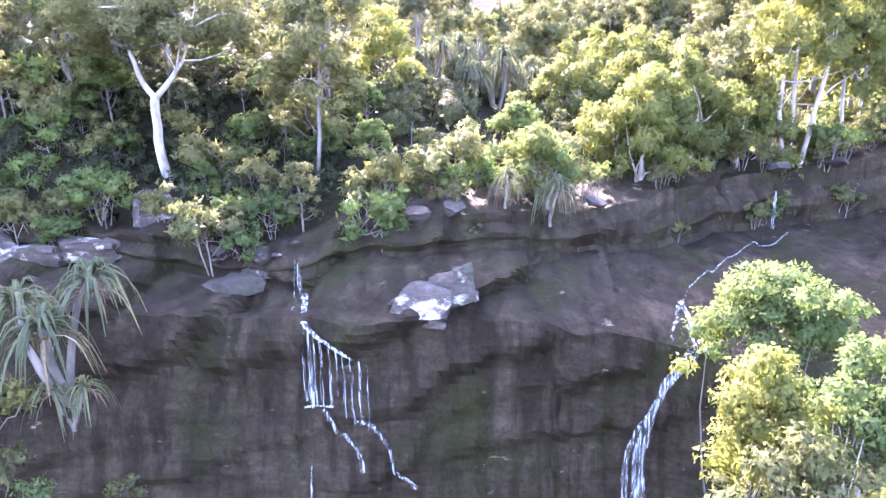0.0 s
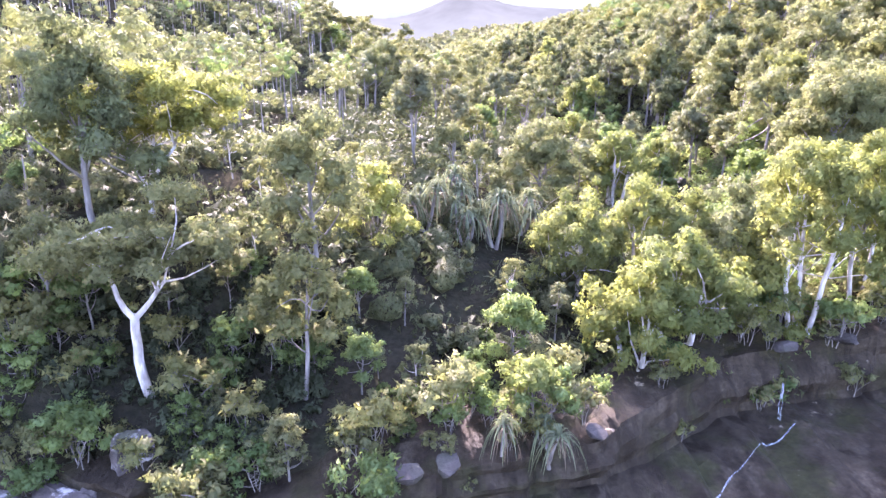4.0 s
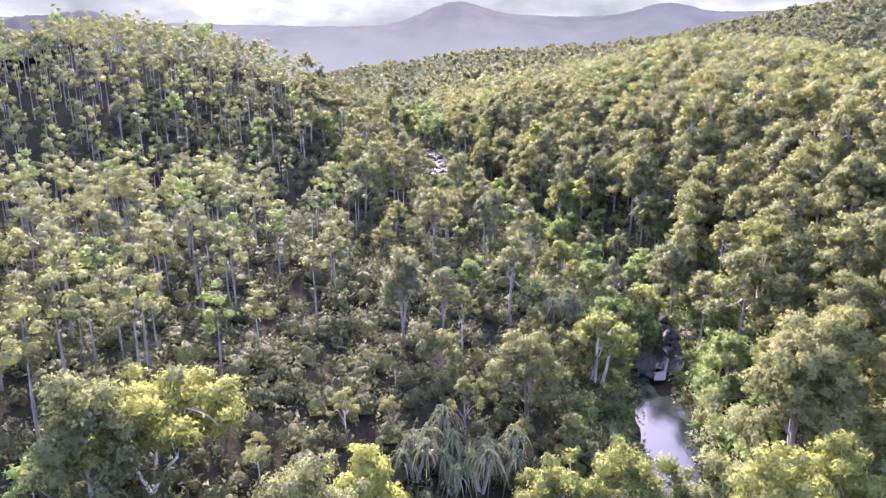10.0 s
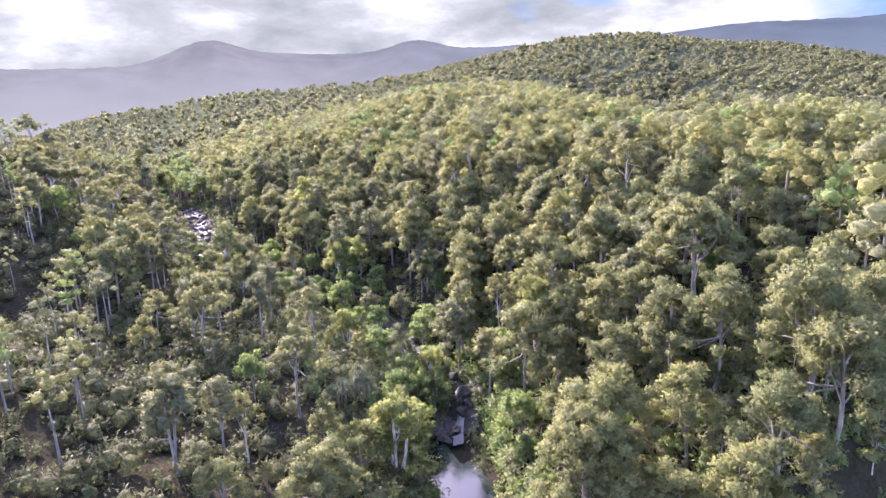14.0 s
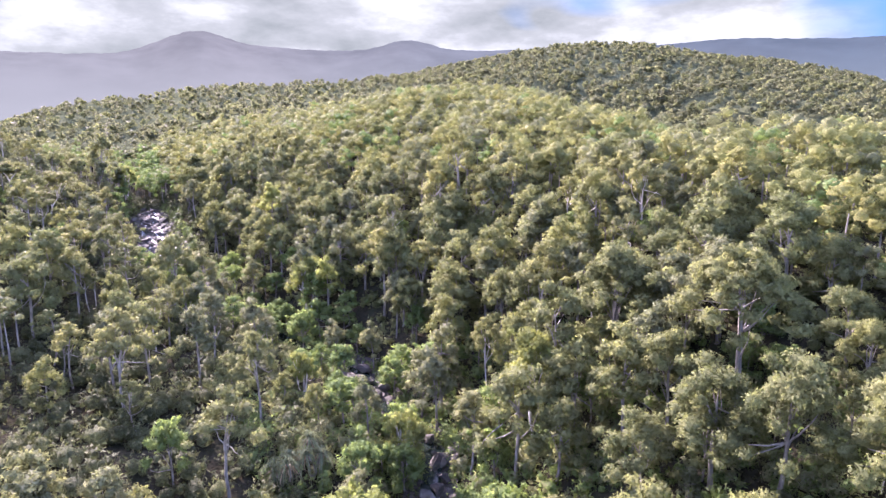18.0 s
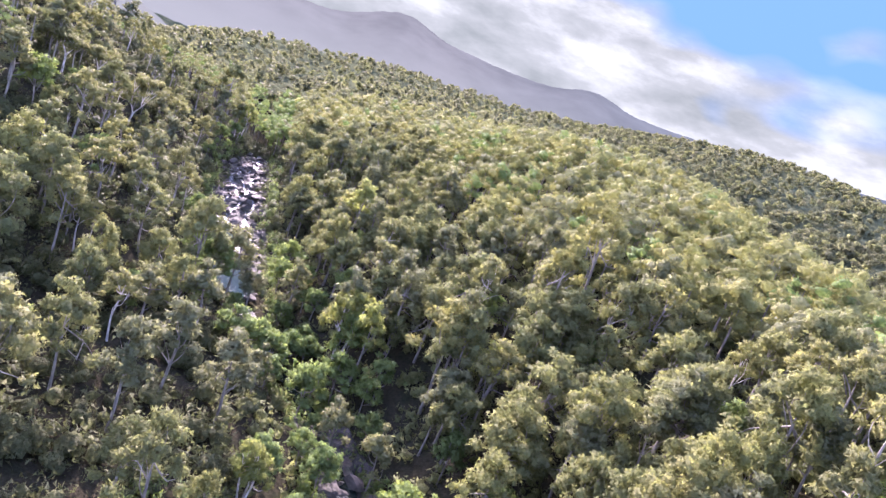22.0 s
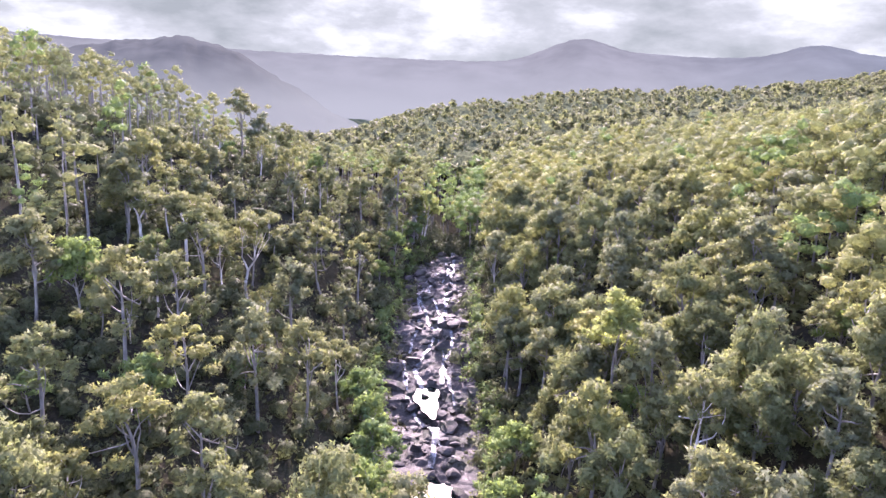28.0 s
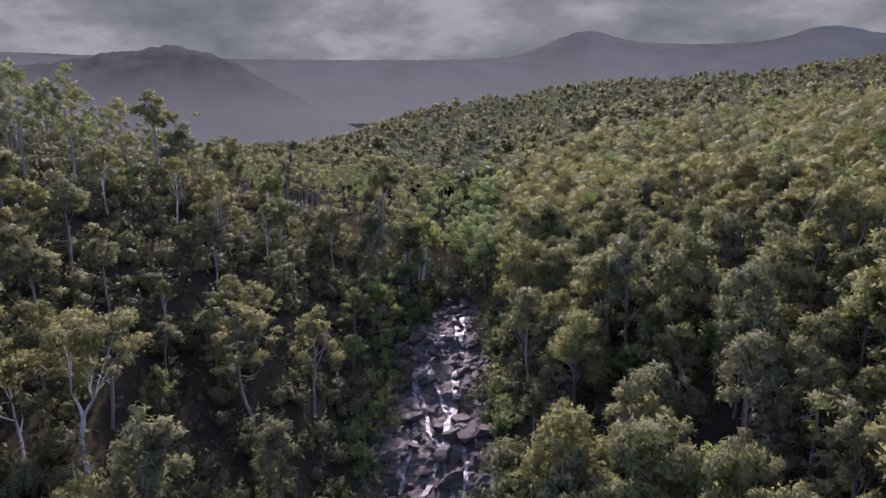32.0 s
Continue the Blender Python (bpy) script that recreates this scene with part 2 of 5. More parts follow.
GUM = ((0.090, 0.095, 0.046), (0.132, 0.138, 0.062), (0.174, 0.176, 0.078), (0.255, 0.270, 0.096))
EUC = ((0.084, 0.094, 0.046), (0.120, 0.132, 0.060), (0.154, 0.163, 0.074), (0.230, 0.254, 0.094))
GREY = ((0.088, 0.097, 0.056), (0.120, 0.131, 0.074), (0.150, 0.159, 0.090), (0.210, 0.228, 0.098))
CREEK = ((0.068, 0.101, 0.041), (0.104, 0.149, 0.059), (0.13, 0.171, 0.069), (0.229, 0.315, 0.081))
PAPER = ((0.085, 0.1, 0.038), (0.125, 0.147, 0.055), (0.151, 0.168, 0.068), (0.314, 0.346, 0.085))
LEAF_GUM, LEAF_EUC, LEAF_GREY = leaf_mat("gum_leaf", *GUM), leaf_mat("eucalypt_leaf", *EUC), leaf_mat("grey_leaf", *GREY)
LEAF_CREEK, LEAF_PAPER = leaf_mat("creek_leaf", *CREEK), leaf_mat("paperbark_leaf", *PAPER, 0.44)
FAR_EUC = leaf_mat("far_eucalypt_leaf", (0.066, 0.074, 0.040), (0.080, 0.088, 0.048), (0.096, 0.104, 0.058), (0.17, 0.19, 0.08), 0.5, cut=0)
FAR_GREY = leaf_mat("far_grey_leaf", (0.060, 0.066, 0.040), (0.072, 0.079, 0.048), (0.086, 0.093, 0.058), (0.15, 0.165, 0.085), 0.5, cut=0)
# leaf colour darkened to stand in for shade under the trees
LEAF_SHADE = leaf_mat("painted_shade_leaf", (0.034, 0.040, 0.022), (0.058, 0.066, 0.036), (0.085, 0.094, 0.052), (0.10, 0.12, 0.055), 0.3)
LEAF_BRIGHT = leaf_mat("bright_leaf", (0.11, 0.132, 0.045), (0.17, 0.195, 0.070), (0.235, 0.25, 0.10), (0.38, 0.42, 0.11), 0.45)
LEAF_PAND = leaf_mat("pandanus_leaf", (0.07, 0.085, 0.05), (0.115, 0.135, 0.08), (0.17, 0.185, 0.115), (0.20, 0.225, 0.11), 0.3, 0.5, 0)
LEAF_DRY = leaf_mat("dry_leaf", (0.12, 0.09, 0.06), (0.20, 0.16, 0.11), (0.30, 0.25, 0.18), (0.2, 0.16, 0.1), 0.2, 0.7, 0)
BARK_WHITE = bark_mat("white_bark", (0.62, 0.58, 0.52), (0.36, 0.33, 0.29), (0.20, 0.17, 0.14))
BARK_GREY = bark_mat("grey_bark", (0.25, 0.225, 0.19), (0.15, 0.135, 0.115), (0.08, 0.07, 0.058))
ROCK = cliff_mat()
CANOPY = canopy_mat("far_canopy", (0.050, 0.057, 0.031), (0.066, 0.074, 0.040), (0.084, 0.092, 0.051))
ROCK_PALE = rock_mat("lichen_rock", (0.04, 0.032, 0.026), (0.10, 0.083, 0.070), (0.44, 0.41, 0.37), 0.56, 0.8)
ROCK_CREEK = rock_mat("creek_rock", (0.028, 0.024, 0.020), (0.066, 0.056, 0.048), (0.20, 0.17, 0.145), 0.62, 0.75)
GROUND = ground_mat()
POOL = water_mat("pool_water", (0.012, 0.018, 0.014), 0.04, 0.12)
RAPID = water_mat("rapid_water", (0.04, 0.042, 0.04), 0.5, 1.0, 0.53)
FALL = fall_mat()


# ---- mesh helpers ----
def mesh_obj(name, verts, faces, mat, parent=None, smooth=False, normals=None):
    me = bpy.data.meshes.new(name)
    me.from_pydata(verts.tolist() if hasattr(verts, "tolist") else verts, [], faces.tolist() if hasattr(faces, "tolist") else faces)
    me.materials.append(mat)
    if smooth or normals is not None:
        me.shade_smooth()
    if normals is not None:
        me.normals_split_custom_set_from_vertices(normals.tolist())
    ob = new(name, me)
    ob.parent = parent
    return ob


def part(name, bm, material, parent, label=""):
    me = bpy.data.meshes.new(name)
    bm.to_mesh(me)
    bm.free()
    me.materials.append(material)
    ob = new(name, me)
    ob.parent = parent
    return tagged(ob, label) if label else ob


def empty(name):
    ob = new(name)
    ob.empty_display_size = 0.5
    return ob


def grid_faces(nu, nv):
    i = (np.arange(nu - 1)[:, None] * nv + np.arange(nv - 1)[None, :]).ravel()
    return np.stack([i, i + nv, i + nv + 1, i + 1], 1)


def vnoise(x, y, scale, seed=0.0, octaves=3):
    """Smooth value noise for arrays."""
    out, amp, tot = np.zeros(np.broadcast(x, y).shape), 1.0, 0.0
    for o in range(octaves):
        u, v = x / scale + seed * 7.13 + o * 3.7, y / scale + seed * 2.9 - o * 5.1
        iu, iv = np.floor(u), np.floor(v)
        fu, fv = u - iu, v - iv
        fu, fv = fu * fu * (3 - 2 * fu), fv * fv * (3 - 2 * fv)

        def rnd(a, b):
            s = np.sin(a * 127.1 + b * 311.7 + seed * 74.7) * 43758.5453
            return s - np.floor(s)
        out = out + amp * ((rnd(iu, iv) * (1 - fu) + rnd(iu + 1, iv) * fu) * (1 - fv) + (rnd(iu, iv + 1) * (1 - fu) + rnd(iu + 1, iv + 1) * fu) * fv - 0.5)
        tot, amp, scale = tot + amp, amp * 0.5, scale * 0.5
    return out / tot


def cells(x, y, size, seed=0.0):
    """Jittered cells: distance to the nearest and second seed, offset from the nearest, and its random number."""
    u, v = x / size, y / size
    iu, iv = np.floor(u), np.floor(v)
    best, second = np.full(u.shape, 9.0), np.full(u.shape, 9.0)
    ou, ov, idn = np.zeros(u.shape), np.zeros(u.shape), np.zeros(u.shape)
    for i in (-1, 0, 1):
        for j in (-1, 0, 1):
            a, c = iu + i, iv + j
            r1 = np.sin(a * 127.1 + c * 311.7 + seed) * 43758.5453
            r2 = np.sin(a * 269.5 + c * 183.3 + seed) * 43758.5453
            r1, r2 = r1 - np.floor(r1), r2 - np.floor(r2)
            du, dv = u - (a + 0.15 + 0.7 * r1), v - (c + 0.15 + 0.7 * r2)
            d = np.hypot(du, dv)
            closer = d < best
            second = np.where(closer, best, np.minimum(second, d))
            ou, ov, idn = np.where(closer, du, ou), np.where(closer, dv, ov), np.where(closer, r1 * 0.5 + r2 * 0.5, idn)
            best = np.where(closer, d, best)
    return best, second, ou, ov, idn


def smooth(t):
    t = np.clip(t, 0, 1)
    return t * t * (3 - 2 * t)


# ---- lie of the land ----
def creek_x(y):
    return np.interp(y, [22, 32, 45, 57, 66, 83, 98, 112, 126, 150, 166, 180, 198, 208, 220, 230, 240, 256, 265, 300, 420],
                     [9, 11.5, 18, 23, 26, 29, 36, 34, 33, 21, 13, 10.2, 6, 3.5, 2.5, 0.6, -0.6, -0.8, -1.5, -6, -14])


def creek_z(y):
    return np.interp(y, [22, 32, 57, 66, 86, 98, 112, 126, 150, 160, 187, 199, 205, 215, 226, 240, 263, 300, 345, 384, 800, 4000],
                     [3.5, 4.2, 7, 7.2, 7.3, 10, 11, 11.4, 11.8, 12.0, 12.2, 12.6, 13.6, 15.8, 17.4, 18.8, 20.6, 22.5, 26.0, 30.0, 42, 60])


RIM_X = [-60, -40, -16, -8, 0, 8, 12, 18, 28, 45, 70]


def cliff_profile(x):
    """Rim, foot of the step, shelf and gorge floor: (y, z) of each at x."""
    f = lambda v: np.interp(x, RIM_X, v)
    ry, rz = f([40, 36, 31, 29, 30, 33, 37, 42, 43.5, 44, 48]), f([14, 9.5, 6.6, 6.3, 7.9, 7.6, 7.4, 8.0, 8.8, 12, 18])
    step = f([3, 2.5, 1.3, 0.9, 1.5, 2.0, 3.0, 3.6, 3.6, 3.5, 3.5])
    sy, sz = f([30, 27, 25.5, 24.8, 25.2, 26, 26, 25.5, 26, 28, 32]), f([9, 5.5, 4.5, 4.6, 4.5, 3.5, 2.5, 3.2, 5.0, 8.5, 14])
    by = f([20, 21, 22, 22.8, 23.2, 24, 23.8, 21, 16, 14, 14])
    return ry, rz, step, sy, sz, by


def cliff_height(x, y):
    ry, rz, step, sy, sz, by = cliff_profile(x)
    a = rz + (y - ry) * 0.12
    b = rz - step + (y - ry + 0.7) / (ry - 0.7 - sy) * (rz - step - sz)
    c = sz + (y - sy) / (sy - by) * (sz + 14)
    return np.where(y > ry, a, np.where(y > sy, b, np.maximum(c, -14)))


def ground_z(x, y):
    x, y = np.asarray(x, float), np.asarray(y, float)
    d = x - creek_x(y)
    side = np.interp(y, [20, 50, 80, 110, 135, 160, 185, 215, 245, 275, 310, 420], [0.36, 0.55, 0.5, 0.36, 0.36, 0.86, 1.26, 1.42, 1.22, 0.7, 0.22, 0.15])
    far = 1 - 0.6 * smooth((y - 330) / 400)
    flat = 3.2 + 3.2 * smooth((y - 180) / 8) * smooth((272 - y) / 40) + 1.6 * smooth((y - 160) / 6) * smooth((188 - y) / 8)
    right = 30 * (1 - np.exp(-np.maximum(d - flat, 0) / 45)) * np.interp(y, [0, 50, 65, 95, 130, 170, 240, 290, 400], [1, 1, 1.28, 1.25, 0.88, 1, 0.95, 0.7, 0.8])
    left = 30 * side * (1 - np.exp(-np.maximum(-d - flat, 0) / 38))
    h = creek_z(y) + (right + left) * far
    h = h + smooth((x - 40) / 42) * (1 - smooth((x - 118) / 50)) * np.interp(y, [70, 105, 160, 215, 270, 340], [0, 5.0, 5.5, 7.5, 6.5, 0])
    h = h - 24 * smooth((x - 84 - 0.1 * (y - 75)) / 95) * smooth((560 - y) / 200) * (1 - smooth((x - 260) / 120))
    h = h - 3.2 * np.exp(-(((x + 16) / 8) ** 2 + ((y - 36.5) / 5) ** 2))
    h = h + vnoise(x, y, 26, 1) * 3.0 * smooth((np.abs(d) - 5) / 20) + vnoise(x, y, 7, 2) * 0.9 * smooth((np.abs(d) - 3) / 8)
    h = h - 0.9 * (np.abs(d) < flat + 1.0)
    # hills
    h = h + 58 * np.exp(-(((x - 455) / 175) ** 2 + ((y - 640) / 190) ** 2))
    h = h + 36 * np.exp(-(((x - 690) / 120) ** 2 + ((y - 640) / 160) ** 2))
    h = h + 18 * vnoise(x, y, 320, 5) * smooth((y - 420) / 500)
    h = h + 27 * smooth((x + 260) / 330) * (1 - 0.6 * smooth((x - 250) / 300)) * smooth((y - 400) / 380)       # the valley head climbs to the right
    h = h - 26 * smooth((-x - 60) / 130) * smooth((y - 290) / 220)       # and falls away to the left
    # the gorge below the falls
    ry = cliff_profile(x)[0]
    g = cliff_height(x, y - 1.9) - 1.3
    w = smooth((ry + 4 - y) / 4.0)
    h = h * (1 - w) + g * w
    gw = smooth((np.abs(x - 4) - 18) / 30) * smooth((20 - y) / 8)
    return h + gw * 9 * (y < 26)


# ---- ground sheet ----
def spread(lo, a, b, hi, step):
    mid = list(np.arange(a, b + 0.01, step))
    s, v = step, b
    while v < hi:
        s *= 1.22
        v += s
        mid.append(min(v, hi))
    s, v, low = step, a, []
    while v > lo:
        s *= 1.22
        v -= s
        low.append(max(v, lo))
    return np.array(low[::-1] + mid)


gx, gy = spread(-4200, -70, 100, 4200, 1.6), spread(-3000, 8, 300, 4300, 1.6)
GX, GY = np.meshgrid(gx, gy, indexing="ij")
GZ = ground_z(GX, GY)
ground = mesh_obj("ground", np.stack([GX.ravel(), GY.ravel(), GZ.ravel()], 1), grid_faces(len(gx), len(gy)), GROUND, smooth=True)
tagged(ground, "dark leaf-littered forest floor of a creek valley", "ground", kind="structure")

# ---- cliff ----
CW = 0.25
bell2 = lambda a, c, w: np.exp(-((a - c) / w) ** 2)
cu = np.arange(-46, 52, CW)
ry, rz, step, sy, sz, by = cliff_profile(cu)
levels = []
for k in np.linspace(0, 1, 12):
    levels.append((ry + 5 * (1 - k), rz + 0.6 * (1 - k) + 0.1))
for k in np.linspace(0.1, 1, 8):
    levels.append((ry - 0.7 * k ** 0.5 + 0.25 * np.sin(k * 9), rz - step * k))
for k in np.linspace(0.04, 1, 26):
    levels.append((ry - 0.7 + (sy - ry + 0.7) * k, rz - step + (sz - rz + step) * k ** 1.15))
for k in np.linspace(0.02, 1, 50):
    levels.append((sy + (by - sy) * (k ** 1.3), sz + (-14 - sz) * k))
LY, LZ = np.array([l[0] for l in levels]).T, np.array([l[1] for l in levels]).T
LX = np.repeat(cu[:, None], LY.shape[1], 1)
tilt = LZ - 0.2 * LX                                         # the strata dip to one side
wob = 1.2 * vnoise(LX, LZ, 5, 12)
upper = smooth((LZ + 1.5) / 4.0)                             # blocky above, smoother wet rock below
d1, d2, ou, ov, cid = cells(LX + wob, tilt * 2.1 + wob, 4.6, 3.0)
e1, e2, pu, pv, eid = cells(LX - wob, tilt * 2.4, 1.7, 8.0)
ledge = ((cid - 0.5) * 3.2 + ou * 1.4 - ov * 1.6 - 0.5 * smooth((0.12 - d2 + d1) / 0.12)) * (0.5 + 0.5 * upper)
ledge = ledge + ((eid - 0.5) * 1.0 - ov * 0.2 - 0.2 * smooth((0.1 - e2 + e1) / 0.1)) * (0.25 + 0.75 * upper)
for _ in range(1):                                           # worn edges
    q = np.pad(ledge, 1, mode="edge")
    ledge = (q[:-2, 1:-1] + q[2:, 1:-1] + q[1:-1, :-2] + q[1:-1, 2:] + 2 * ledge) / 6
ledge = ledge + vnoise(LX, LZ * 1.3, 9, 9, 4) * 4.4 + vnoise(LX, tilt * 2.2, 1.6, 14, 3) * 0.7
ledge = ledge - 2.2 * bell2(LX, 2.5, 5.0) * bell2(LZ, -3.5, 4.0) # the dark hollow beside the falls
steep = smooth(np.linspace(-0.6, 0.6, LY.shape[1]))[None, :]
LY = LY - ledge * (0.35 + 0.65 * steep)
LZ = LZ + vnoise(LX, LY, 2.4, 4, 4) * 0.9 + ledge * 0.15
cliff = mesh_obj("cliff", np.stack([LX.ravel(), LY.ravel(), LZ.ravel()], 1), grid_faces(LX.shape[0], LX.shape[1]), ROCK)
tagged(cliff, "dark wet layered rock face with stepped ledges", "cliff", kind="structure")


def face_y(x, z):
    i = int(np.clip(round((x + 46) / CW), 0, len(cu) - 1))
    zz, yy = LZ[i, 20:], LY[i, 20:]
    k = np.argmin(np.abs(zz - z))
    return float(yy[max(k - 2, 0):k + 3].min())


# ---- trees ----
def tube(path, radii, sides=6):
    """Verts and faces of a tapered tube along a path."""
    path = np.asarray(path, float)
    vs, fs = [], []
    for i, p in enumerate(path):
        t = path[min(i + 1, len(path) - 1)] - path[max(i - 1, 0)]
        t = t / (np.linalg.norm(t) + 1e-9)
        a = np.cross(t, [0.31, 0.95, 0.05] if abs(t[2]) > 0.9 else [0, 0, 1])
        a /= np.linalg.norm(a)
        b = np.cross(t, a)
        for s in range(sides):
            w = 2 * math.pi * s / sides
            vs.append(p + radii[i] * (math.cos(w) * a + math.sin(w) * b))
    for i in range(len(path) - 1):
        for s in range(sides):
            q = (s + 1) % sides
            fs.append([i * sides + s, i * sides + q, (i + 1) * sides + q, (i + 1) * sides + s])
    return np.array(vs), fs


def joined(pieces):
    """One mesh of several tubes; each limb is tied to the nearest ring of the first one, inside the wood."""
    vs, fs, n = [], [], 0
    for v, f in pieces:
        if n:
            near = int(np.argmin(np.linalg.norm(vs[0] - v[:4].mean(0), axis=1)))
            fs.append([near, n, n + 1])
        vs.append(v)
        fs += [[i + n for i in q] for q in f]
        n += len(v)
    return np.concatenate(vs), fs


def ico(level):
    bm = bmesh.new()
    bmesh.ops.create_icosphere(bm, subdivisions=level, radius=1.0)
    bm.verts.ensure_lookup_table()
    v, fc = np.array([w.co[:] for w in bm.verts]), np.array([[w.index for w in q.verts] for q in bm.faces])
    bm.free()
    return v, fc


ICO = {1: ico(1), 2: ico(2)}


def leaf_cards(g, centres, radii, per, size, flat=0.75, droop=0.4, width=0.6, core=1, core_r=0.64):
    """Leaf clumps: an uneven dense heart with a shell of leaf sprays; returns verts, triangles and shading normals."""
    VV, FF, NN, n0 = [], [], [], 0
    for c, r in zip(centres, radii):
        n = max(4, int(per * r * r))
        sq = np.array([1, 1, flat])
        if core:
            cv, cf = ICO[core]
            jit = 1 + 0.22 * g.normal(size=(len(cv), 1)).clip(-1.3, 1.3)
            VV.append(np.asarray(c) + cv * jit * r * core_r * sq)
            NN.append(cv + np.array([0, 0, 0.3]) + 0.3 * g.normal(size=cv.shape))
            FF.append(cf + n0)
            n0 += len(cv)
        d = g.normal(size=(n, 3))
        d[:, 2] = np.where(g.random(n) < 0.42, d[:, 2], np.abs(d[:, 2]))
        d /= np.linalg.norm(d, axis=1)[:, None]
        P = np.asarray(c) + d * (r * (0.5 + 0.62 * g.random(n)))[:, None] * sq
        a = d * 0.6 + np.array([0, 0, -droop]) + g.normal(size=(n, 3)) * 0.5
        a /= np.linalg.norm(a, axis=1)[:, None] + 1e-9
        b = np.cross(a, d + g.normal(size=(n, 3)) * 0.6)
        b /= np.linalg.norm(b, axis=1)[:, None] + 1e-9
        L = size * (0.55 + 0.9 * g.random(n))[:, None]
        W = L * width * (0.7 + 0.6 * g.random(n))[:, None]
        VV.append(np.stack([P - a * L * 0.4 - b * W * 0.5, P - a * L * 0.25 + b * W * 0.5, P + a * L * 0.6], 1).reshape(-1, 3))
        nor = d + g.normal(size=(n, 3)) * 0.28 + np.array([0, 0, 0.3])
        NN.append(np.repeat(nor, 3, 0))
        FF.append(np.arange(3 * n).reshape(n, 3) + n0)
        n0 += 3 * n
    N = np.concatenate(NN)
    return np.concatenate(VV), np.concatenate(FF), N / np.linalg.norm(N, axis=1)[:, None]


def limb_path(g, a, b, bend, n=5):
    a, b = np.asarray(a, float), np.asarray(b, float)
    off = g.normal(size=3) * bend
    k = np.linspace(0, 1, n)[:, None]
    return a + (b - a) * k + off * np.sin(k * math.pi) + g.normal(size=(n, 3)) * bend * 0.15 * (k > 0) * (k < 1)


def make_tree(name, seed, height, spread_r, fork, clumps, clump_r, per, size, bark, leaf, trunk_r=0.2, stems=1, lean=0.3, flat=0.75, droop=0.4, low=0.45, upright=1.0, core=1, width=0.6, split=False):
    """A tree at the origin: trunk with limbs, and a crown of leaf clumps at the limbs' ends."""
    g = np.random.default_rng(seed)
    root = empty(name)
    wood, limbs, centres, radii = [], [], [], []
    for s in range(stems):
        w = 2 * math.pi * (s + g.random() * 0.6) / stems
        out = np.array([math.cos(w), math.sin(w), 0]) * (lean + (0.9 if stems > 1 else 0) * spread_r * 0.25)
        top = out * 1.3 + np.array([0, 0, height * min(fork + 0.24, 0.86)])
        foot = out * (0.25 if stems > 1 else 0.0) + np.array([0, 0, -0.6])
        p = limb_path(g, foot, top, 0.16 * height * 0.12, 7)
        wood.append(tube(p, trunk_r * np.array([1.4, 1.1, 1.0, 0.9, 0.78, 0.5, 0.16]), 6))
        m = max(3, clumps // stems)
        for k in range(m):
            ang = 2.399 * k + g.random() * 0.9 + s
            rr = spread_r * math.sqrt((k + 0.6) / m) * (0.75 + 0.4 * g.random())
            hz = height * (low + (1 - low) * (1 - 0.75 * (rr / spread_r) ** 2 * upright) * (0.72 + 0.3 * g.random()))
            c = np.array([math.cos(ang) * rr, math.sin(ang) * rr, min(hz, height - 0.5 * clump_r)]) + out * 0.8
            cr = clump_r * (0.65 + 0.6 * g.random())
            centres.append(c)
            radii.append(cr)
            if k % (5 if split and m > 20 else 3) == 0 or m < 9:
                start = p[3 + int(g.integers(0, 3))]
                (limbs if split else wood).append(tube(limb_path(g, start, c - np.array([0, 0, cr * 0.3]), 0.35, 5), np.linspace(trunk_r * (0.34 if split else 0.5), 0.02, 5), 4))
            if k % 3 == 0:
                c2 = c + g.normal(size=3) * np.array([1.1, 1.1, 0.7]) * cr
                centres.append(c2)
                radii.append(cr * 0.6)
    if split:
        for v, f in wood:
            mesh_obj("trunk", v, f, bark, root, smooth=True)
        for v, f in limbs:
            mesh_obj("limb", v, f, bark, root, smooth=True)
    else:
        v, f = joined(wood)
        mesh_obj("trunk", v, f, bark, root, smooth=True)
    v, f, nn = leaf_cards(g, centres, radii, per, size, flat, droop, width, core)
    mesh_obj("crown", v, f, leaf, root, normals=nn)
    return root


def strap_leaves(g, centre, n, length, width):
    """A rosette of long arching strap leaves."""
    V, F = [], []
    for i in range(n):
        az, el = g.random() * 2 * math.pi, 0.2 + 1.2 * g.random()
        L = length * (0.7 + 0.5 * g.random())
        h = np.array([math.cos(az), math.sin(az), 0])
        side = np.array([-math.sin(az), math.cos(az), 0]) * width
        base = len(V)
        for k in range(6):
            t = k / 5
            p = np.asarray(centre) + h * L * math.cos(el) * t * (1 - 0.25 * t) + np.array([0, 0, L * (math.sin(el) * t - 1.35 * t * t * (0.6 + 0.3 * math.cos(el)))])
            ww = 1 - 0.85 * t ** 2
            V += [p - side * ww, p + np.array([0, 0, -0.03]), p + side * ww]
        for k in range(5):
            for j in range(2):
                q = base + 3 * k + j
                F.append([q, q + 1, q + 4, q + 3])
    return np.array(V), F


